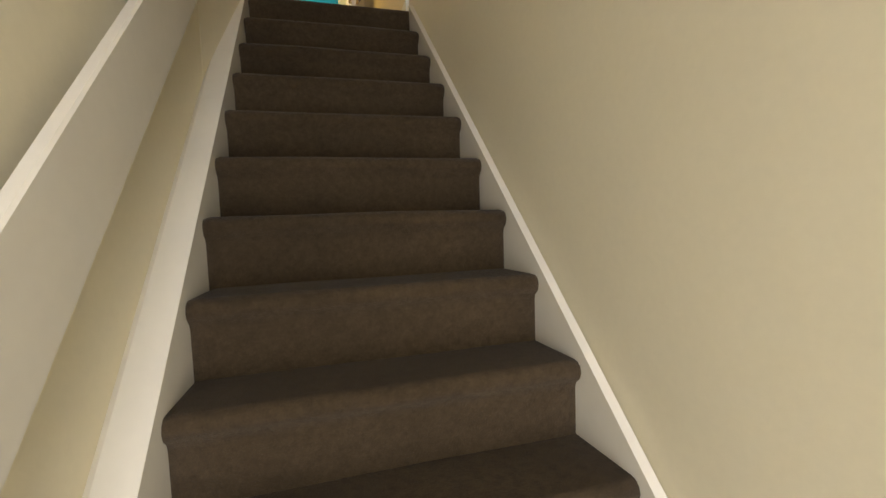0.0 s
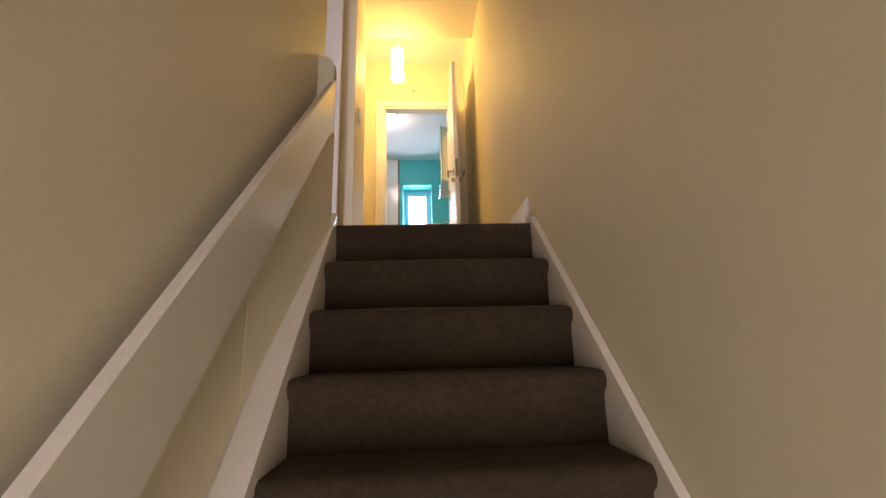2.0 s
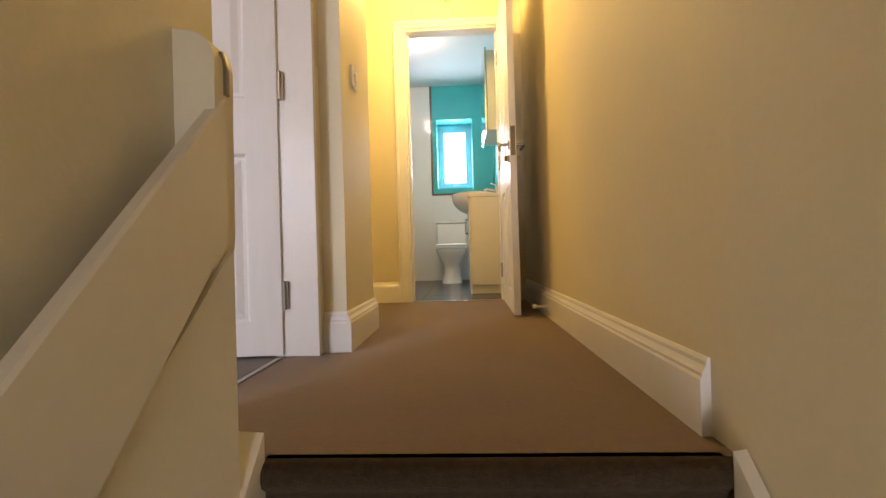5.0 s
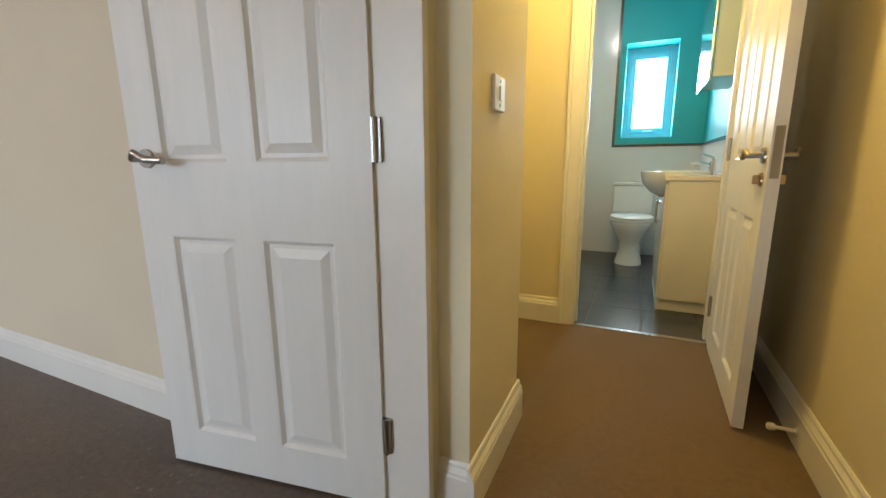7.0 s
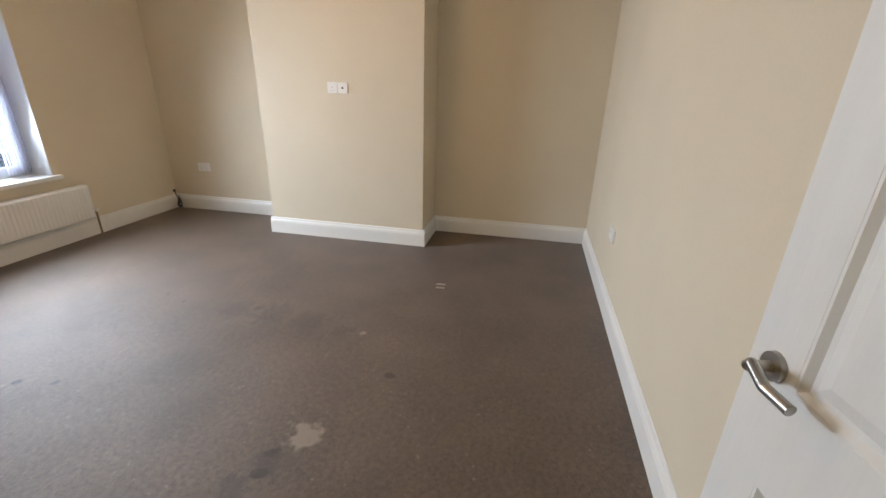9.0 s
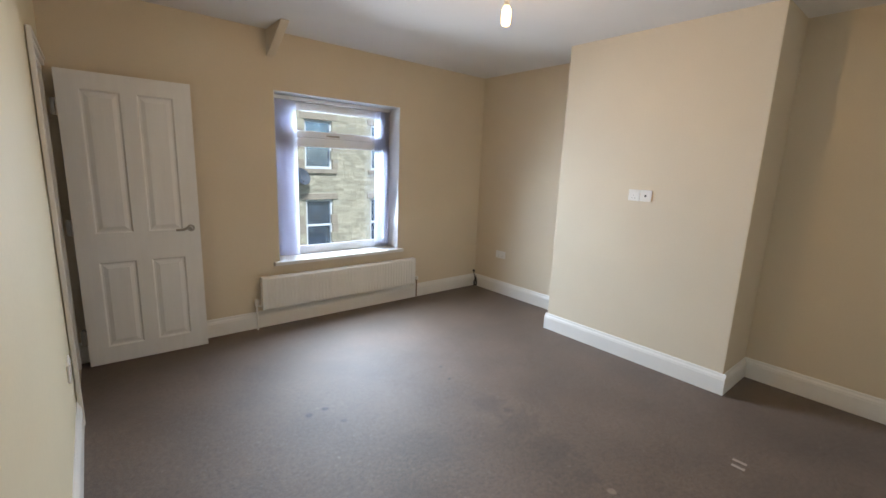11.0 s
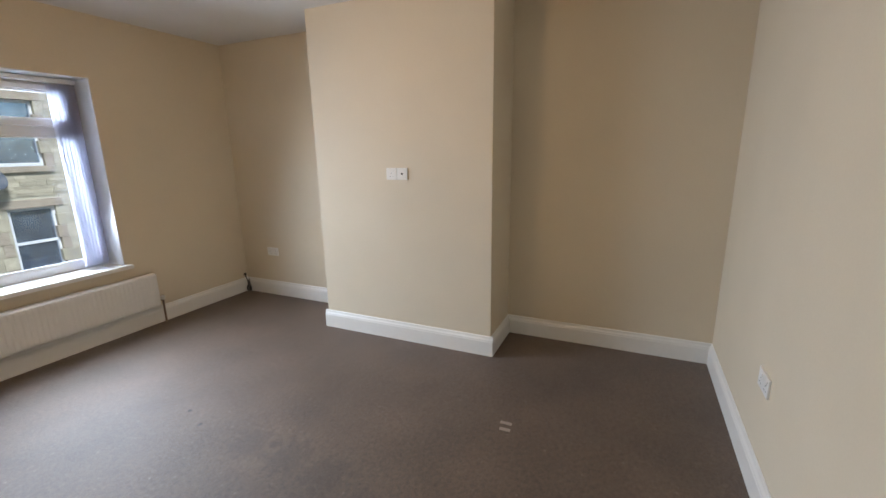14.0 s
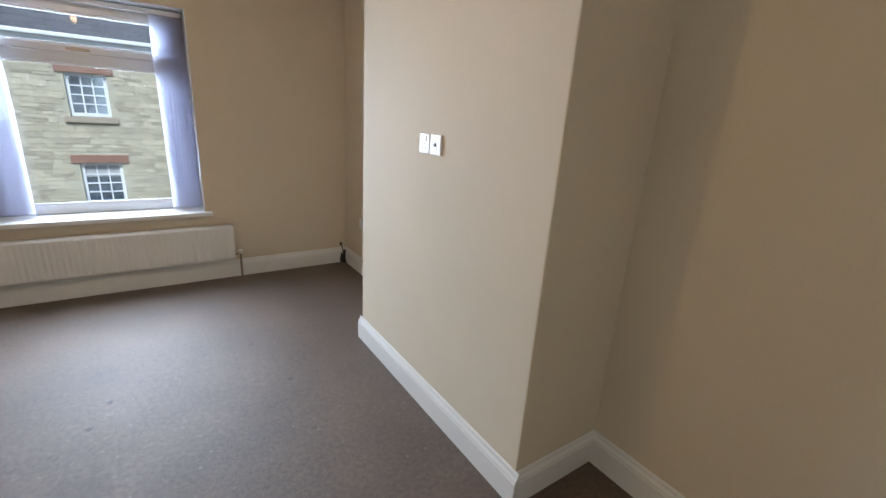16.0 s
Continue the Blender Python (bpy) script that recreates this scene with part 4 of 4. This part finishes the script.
bulb_at = (-2.147, -1.588)
pend = thing("pendant_lamp", "bare lit bulb on a short white ceiling cord", "pendant lamp", (*bulb_at, ROOM_H))
bm = bmesh.new()
lathe(bm, [(0.008, -0.052), (0.034, -0.05), (0.044, -0.044), (0.046, -0.034), (0.047, 0.0)])
part("ceiling_rose", bm, GREYPLASTIC, pend, "grey plastic ceiling rose", True)
bm = bmesh.new()
rod(bm, (0, 0, -0.05), (0, 0, -0.19), 0.003, seg=8)
part("cord", bm, CORD, pend)
bm = bmesh.new()
lathe(bm, [(0.014, -0.25), (0.015, -0.222), (0.012, -0.218), (0.012, -0.206), (0.014, -0.203), (0.013, -0.19), (0.005, -0.182)], seg=20)
holder = part("lamp_holder", bm, PLASTIC, pend, "white plastic lamp holder", True)
bm = bmesh.new()
lathe(bm, [(0.0145, -0.219), (0.0152, -0.217), (0.0152, -0.207), (0.0145, -0.205)], seg=20)
part("switch_ring", bm, DARK, holder, "dark ring")
bm = bmesh.new()
lathe(bm, [(0.01, -0.341), (0.019, -0.336), (0.0225, -0.325), (0.023, -0.28), (0.0215, -0.264), (0.015, -0.254), (0.0135, -0.249)], seg=24)
bl = part("bulb", bm, BULB, pend, "glowing warm bulb", True)
bl.visible_shadow = False

bm = bmesh.new()
prof = [(0, 0), (0.36, 0), (0.355, -0.012), (0.02, -0.20), (0, -0.21)]
prism(bm, prof, (-1.755, SOUTH, ROOM_H), (-1.69, SOUTH, ROOM_H), (0, 1, 0))
bmesh.ops.bevel(bm, geom=list(bm.edges), offset=0.004, segments=1, affect="EDGES")
setting("roof_bracket", bm, CREAM, "cream painted boxed bracket below the ceiling", "bracket")

cables = thing("cable_bundle", "black cable loops coiled up in the room corner", "cable", (-4.13, -3.72, 0))
for j in range(4):
    c = bmesh.new()
    pts = []
    for q in range(15):
        a = q / 14 * math.pi * 1.7 + j
        pts.append((0.014 * j - 0.02 + 0.012 * math.sin(2 * a), 0.018 * math.cos(a) + 0.01 * j - 0.01, 0.075 + (0.065 - 0.007 * j) * math.sin(a)))
    pipe(c, pts, 0.0045, 6)
    part("cable_loop", c, DARK, cables, smooth=True)
c = bmesh.new()
pipe(c, [(-0.03, -0.03, 0.0), (-0.02, -0.02, 0.08), (0.0, -0.03, 0.17), (0.015, -0.02, 0.2)], 0.005, 6)
box(c, 0.005, -0.03, 0.19, 0.025, -0.01, 0.215, 0.003)
part("cable_plug", c, DARK, cables, smooth=True)
tape = thing("tape_scrap", "small pale strip of tape stuck to the carpet", "tape", (-2.995, -0.523, 0.0015))
for dx, dy, l in ((0, 0, 0.085), (0.055, 0.008, 0.08)):
    part("strip", boxes((dx - 0.012, dy - l / 2 + 0.02, 0, dx + 0.012, dy + l / 2, 0.003), bevel=0.001), mat("pale_tape", (0.42, 0.36, 0.31), 0.5), tape)

# ---- street ----
GROUND = BASE - 0.15
setting("ground", boxes((-400, -14.9, GROUND - 0.5, 400, -4.116, GROUND)), ASPHALT, "grey asphalt street", "road")
setting("ground_far", boxes((-400, -600, GROUND - 0.6, 400, -14.9, GROUND - 0.004)), ASPHALT, "plain ground beyond the houses", "ground")
setting("pavement", boxes((-60, -13.5, GROUND, 60, -11.8, GROUND + 0.12), bevel=0.02), PAVING, "concrete pavement with a kerb", "pavement")
FY = -13.5


def terraced(name, label, xa, xb, eaves, holes):
    """A stone terraced house; holes: (x0, x1, z0, z1)."""
    h = thing(name, label, "house")
    bm = bmesh.new()
    cuts_x = sorted({xa, xb, *[v for q in holes for v in q[:2]]})
    cuts_z = sorted({GROUND, eaves, *[v for q in holes for v in q[2:4]]})
    for p, q in zip(cuts_x, cuts_x[1:]):
        for r, u in zip(cuts_z, cuts_z[1:]):
            if not any(o[0] <= p and q <= o[1] and o[2] <= r and u <= o[3] for o in holes):
                box(bm, p, FY - 0.35, r, q, FY, u)
    wall = part("wall", bm, MORTAR, h, "mortared rubble wall")
    part("back_wall", boxes((xa, FY - 7, GROUND, xb, FY - 6.8, eaves)), MORTAR, h)
    bm = bmesh.new()
    prism(bm, [(0.28, 0), (0.28, 0.05), (-3.5, 2.5), (-7.2, 0.05), (-7.2, 0)], (xa, FY, eaves), (xb, FY, eaves), (0, 1, 0))
    roof = part("roof", bm, SLATE, h, "grey tiled roof")
    part("gutter", boxes((xa, FY + 0.26, eaves - 0.02, xb, FY + 0.38, eaves + 0.07), bevel=0.02), UPVC, h, "white gutter")
    part("fascia", boxes((xa, FY + 0.02, eaves - 0.16, xb, FY + 0.25, eaves - 0.003)), UPVC, h, "white fascia board")
    return h, wall, roof


def tile_rows(parent, xa, xb, eaves, rows=9):
    """Overlapping tile courses on the street side of a roof."""
    bm = bmesh.new()
    sl = math.atan2(2.45, 3.78)
    for r in range(rows):
        d = 0.27 * r
        yy, zz = FY + 0.29 - d * math.cos(sl), eaves + 0.055 + d * math.sin(sl)
        xx = xa + (0.14 if r % 2 else 0)
        while xx < xb - 0.05:
            w = 0.285
            c = []
            for u, v, e in ((0, 0, 0.03), (w, 0, 0.03), (w, 0.29, 0.012), (0, 0.29, 0.012)):
                c.append(bm.verts.new((min(xx + u, xb), yy - v * math.cos(sl) - e * math.sin(sl), zz + v * math.sin(sl) + e * math.cos(sl))))
            b0, b1 = bm.verts.new(c[0].co + Vector((0, 0, -0.035))), bm.verts.new(c[1].co + Vector((0, 0, -0.035)))
            bm.faces.new(c)
            bm.faces.new((b0, b1, c[1], c[0]))
            xx += 0.29
    tagged(part("roof_tiles", bm, SLATE, parent), kind="stuff")


def house_window(parent, x0, x1, z0, z1, bars_x, bars_z, sill, lintel, net=0.0):
    w = part("window", boxes((x0, FY - 0.16, z0, x0 + 0.07, FY - 0.08, z1), (x1 - 0.07, FY - 0.16, z0, x1, FY - 0.08, z1), (x0 + 0.07, FY - 0.16, z0, x1 - 0.07, FY - 0.08, z0 + 0.08), (x0 + 0.07, FY - 0.16, z1 - 0.07, x1 - 0.07, FY - 0.08, z1)), UPVC, parent, "white framed window")
    part("pane", boxes((x0 + 0.07, FY - 0.14, z0 + 0.08, x1 - 0.07, FY - 0.13, z1 - 0.07)), DARKGLASS, w)
    if net:
        part("net_curtain", boxes((x0 + 0.07, FY - 0.127, z1 - 0.07 - net, x1 - 0.07, FY - 0.124, z1 - 0.07)), NET, w)
    for k in range(1, bars_x):
        xx = x0 + 0.07 + (x1 - x0 - 0.14) * k / bars_x
        part("glazing_bar", boxes((xx - 0.014, FY - 0.128, z0 + 0.08, xx + 0.014, FY - 0.105, z1 - 0.07)), UPVC, w)
    for k in range(1, bars_z):
        zz = z0 + 0.08 + (z1 - z0 - 0.15) * k / bars_z
        t = 0.014 if bars_z > 2 else 0.035
        part("glazing_bar", boxes((x0 + 0.07, FY - 0.1275, zz - t, x1 - 0.07, FY - 0.1045, zz + t)), UPVC, w)
    part("sill", boxes((x0 - 0.12, FY - 0.2, z0 - 0.14, x1 + 0.12, FY + 0.08, z0), bevel=0.01), sill, w)
    part("lintel", boxes((x0 - 0.15, FY - 0.2, z1, x1 + 0.15, FY + 0.035, z1 + 0.2), bevel=0.01), lintel, w)


HA = [(-6.8, -5.85, 1.25, 2.8), (-6.8, -5.85, -1.5, 0.25), (-9.2, -8.25, 1.25, 2.8), (-9.2, -8.25, -1.5, 0.25)]
HB = [(-1.95, -1.17, 0.93, 1.9), (-2.0, -1.17, -1.2, -0.17), (0.9, 1.7, 0.93, 1.9), (0.9, 1.7, -1.2, -0.17)]
house_a, wall_a, roof_a = terraced("terraced_house", "buff stone terraced house with white sash windows", -16.0, -4.3, 3.6, HA)
house_b, wall_b, roof_b = terraced("stone_cottage", "buff stone house with small-paned white windows", -4.3, 9.0, 2.62, HB)
tile_rows(house_b, -4.3, 3.0, 2.62)
tile_rows(house_a, -11.0, -4.3, 3.6)
for q in HA:
    house_window(house_a, *q, 1, 2, DRESSED, DRESSED)
for i, q in enumerate(HB):
    house_window(house_b, *q, 3, 4, DRESSED, REDSTONE, 0.28 if i % 2 else 0.0)
for xx, holes in ((-5.78, HA), (-6.94, HA)):
    for q in holes[:2]:
        for k in range(5):
            part("jamb_stone", boxes((xx + (0 if k % 2 else -0.03), FY - 0.1, q[2] + k * 0.31, xx + 0.16 + (0.05 if k % 2 else 0), FY + 0.03, q[2] + k * 0.31 + 0.3), bevel=0.008), STONE if k % 3 == 1 else DRESSED, house_a)
dish = thing("satellite_dish", "grey satellite dish on the stone wall", "satellite dish", (-5.62, FY + 0.32, 1.0))
bm = bmesh.new()
lathe(bm, [(0.02, -0.07), (0.12, -0.055), (0.22, -0.015), (0.28, 0.03), (0.285, 0.03), (0.22, -0.006), (0.12, -0.045), (0.02, -0.06)], seg=28)
dd = part("reflector", bm, mat("grey_dish_paint", (0.09, 0.105, 0.13), 0.5), dish, smooth=True)
dd.matrix_basis = pose(0, 0, 0, -65, 0, 20)
bm = bmesh.new()
pipe(bm, [(0, -0.32, -0.1), (0, -0.12, -0.1), (0, -0.05, -0.02)], 0.02)
part("mount_arm", bm, STEEL, dish)
bm = bmesh.new()
pipe(bm, [(0, 0.0, -0.2), (0.05, 0.3, -0.1)], 0.012)
part("feed_arm", bm, STEEL, dish)

# ---- tiles and stones ----
floor_b = bpy.data.objects["floor_bathroom"]
me_tile = None
for i in range(5):
    for j in range(6):
        xx, yy = -0.25 + i * 0.302 - 0.302, BATH_Y + 0.026 + j * 0.402
        if xx < -0.6 or yy > 4.4:
            continue
        if me_tile is None:
            o = part("floor_tile", boxes((0, 0, -0.006, 0.298, 0.398, 0.0), bevel=0.0015), FLOORTILE, floor_b)
            me_tile = o.data
        else:
            o = new("floor_tile", me_tile)
            o.parent = floor_b
        o.location = (xx, yy, -0.0005)


def stone_courses(wall_ob, xa, xb, za, zb, holes, near, seed):
    rng = random.Random(seed)
    shapes = []
    for k in range(8):
        bm = boxes((0, -0.03, 0, 1, 0.014, 1))
        for v in bm.verts:
            v.co += Vector((rng.uniform(-0.03, 0.03), rng.uniform(-0.006, 0.006) if v.co.y > 0 else 0, rng.uniform(-0.06, 0.06)))
        me = bpy.data.meshes.new("stone")
        bm.to_mesh(me)
        bm.free()
        me.materials.append(STONE)
        shapes.append(me)
    verts, faces, made = [], [], 0
    z = za
    while z < zb:
        hgt = rng.choice((0.07, 0.09, 0.11, 0.14))
        x = xa + rng.uniform(-0.2, 0)
        while x < xb:
            wid = rng.uniform(0.14, 0.42)
            x0s, x1s, z0s, z1s = max(x, xa), min(x + wid, xb), z, min(z + hgt, zb)
            clear = not any(x0s < q[1] + 0.03 and x1s > q[0] - 0.03 and z0s < q[3] + 0.2 and z1s > q[2] - 0.14 for q in holes)
            if clear and x1s - x0s > 0.06:
                me = rng.choice(shapes)
                if made < 290 and near[0] < x0s < near[1] and near[2] < z0s < near[3]:
                    o = new("stone", me)
                    o.parent = wall_ob
                    o.location = (x0s + 0.008, FY, z0s + 0.006)
                    o.scale = (x1s - x0s - 0.016, 1, z1s - z0s - 0.012)
                    made += 1
                else:
                    base = len(verts)
                    for v in me.vertices:
                        verts.append((x0s + 0.008 + v.co.x * (x1s - x0s - 0.016), FY + v.co.y, z0s + 0.006 + v.co.z * (z1s - z0s - 0.012)))
                    faces.extend([tuple(base + i for i in p.vertices) for p in me.polygons])
            x += wid
        z += hgt
    me = bpy.data.meshes.new("stonework")
    me.from_pydata(verts, [], faces)
    me.materials.append(STONE)
    ob = new("stonework", me)
    ob.parent = wall_ob
    tagged(ob, kind="stuff")


stone_courses(wall_b, -4.3, 4.0, GROUND, 2.46, HB, (-3.4, -0.1, -1.3, 2.0), 11)
stone_courses(wall_a, -12.0, -4.3, GROUND, 3.44, HA, (-8.0, -5.0, -0.4, 2.8), 12)
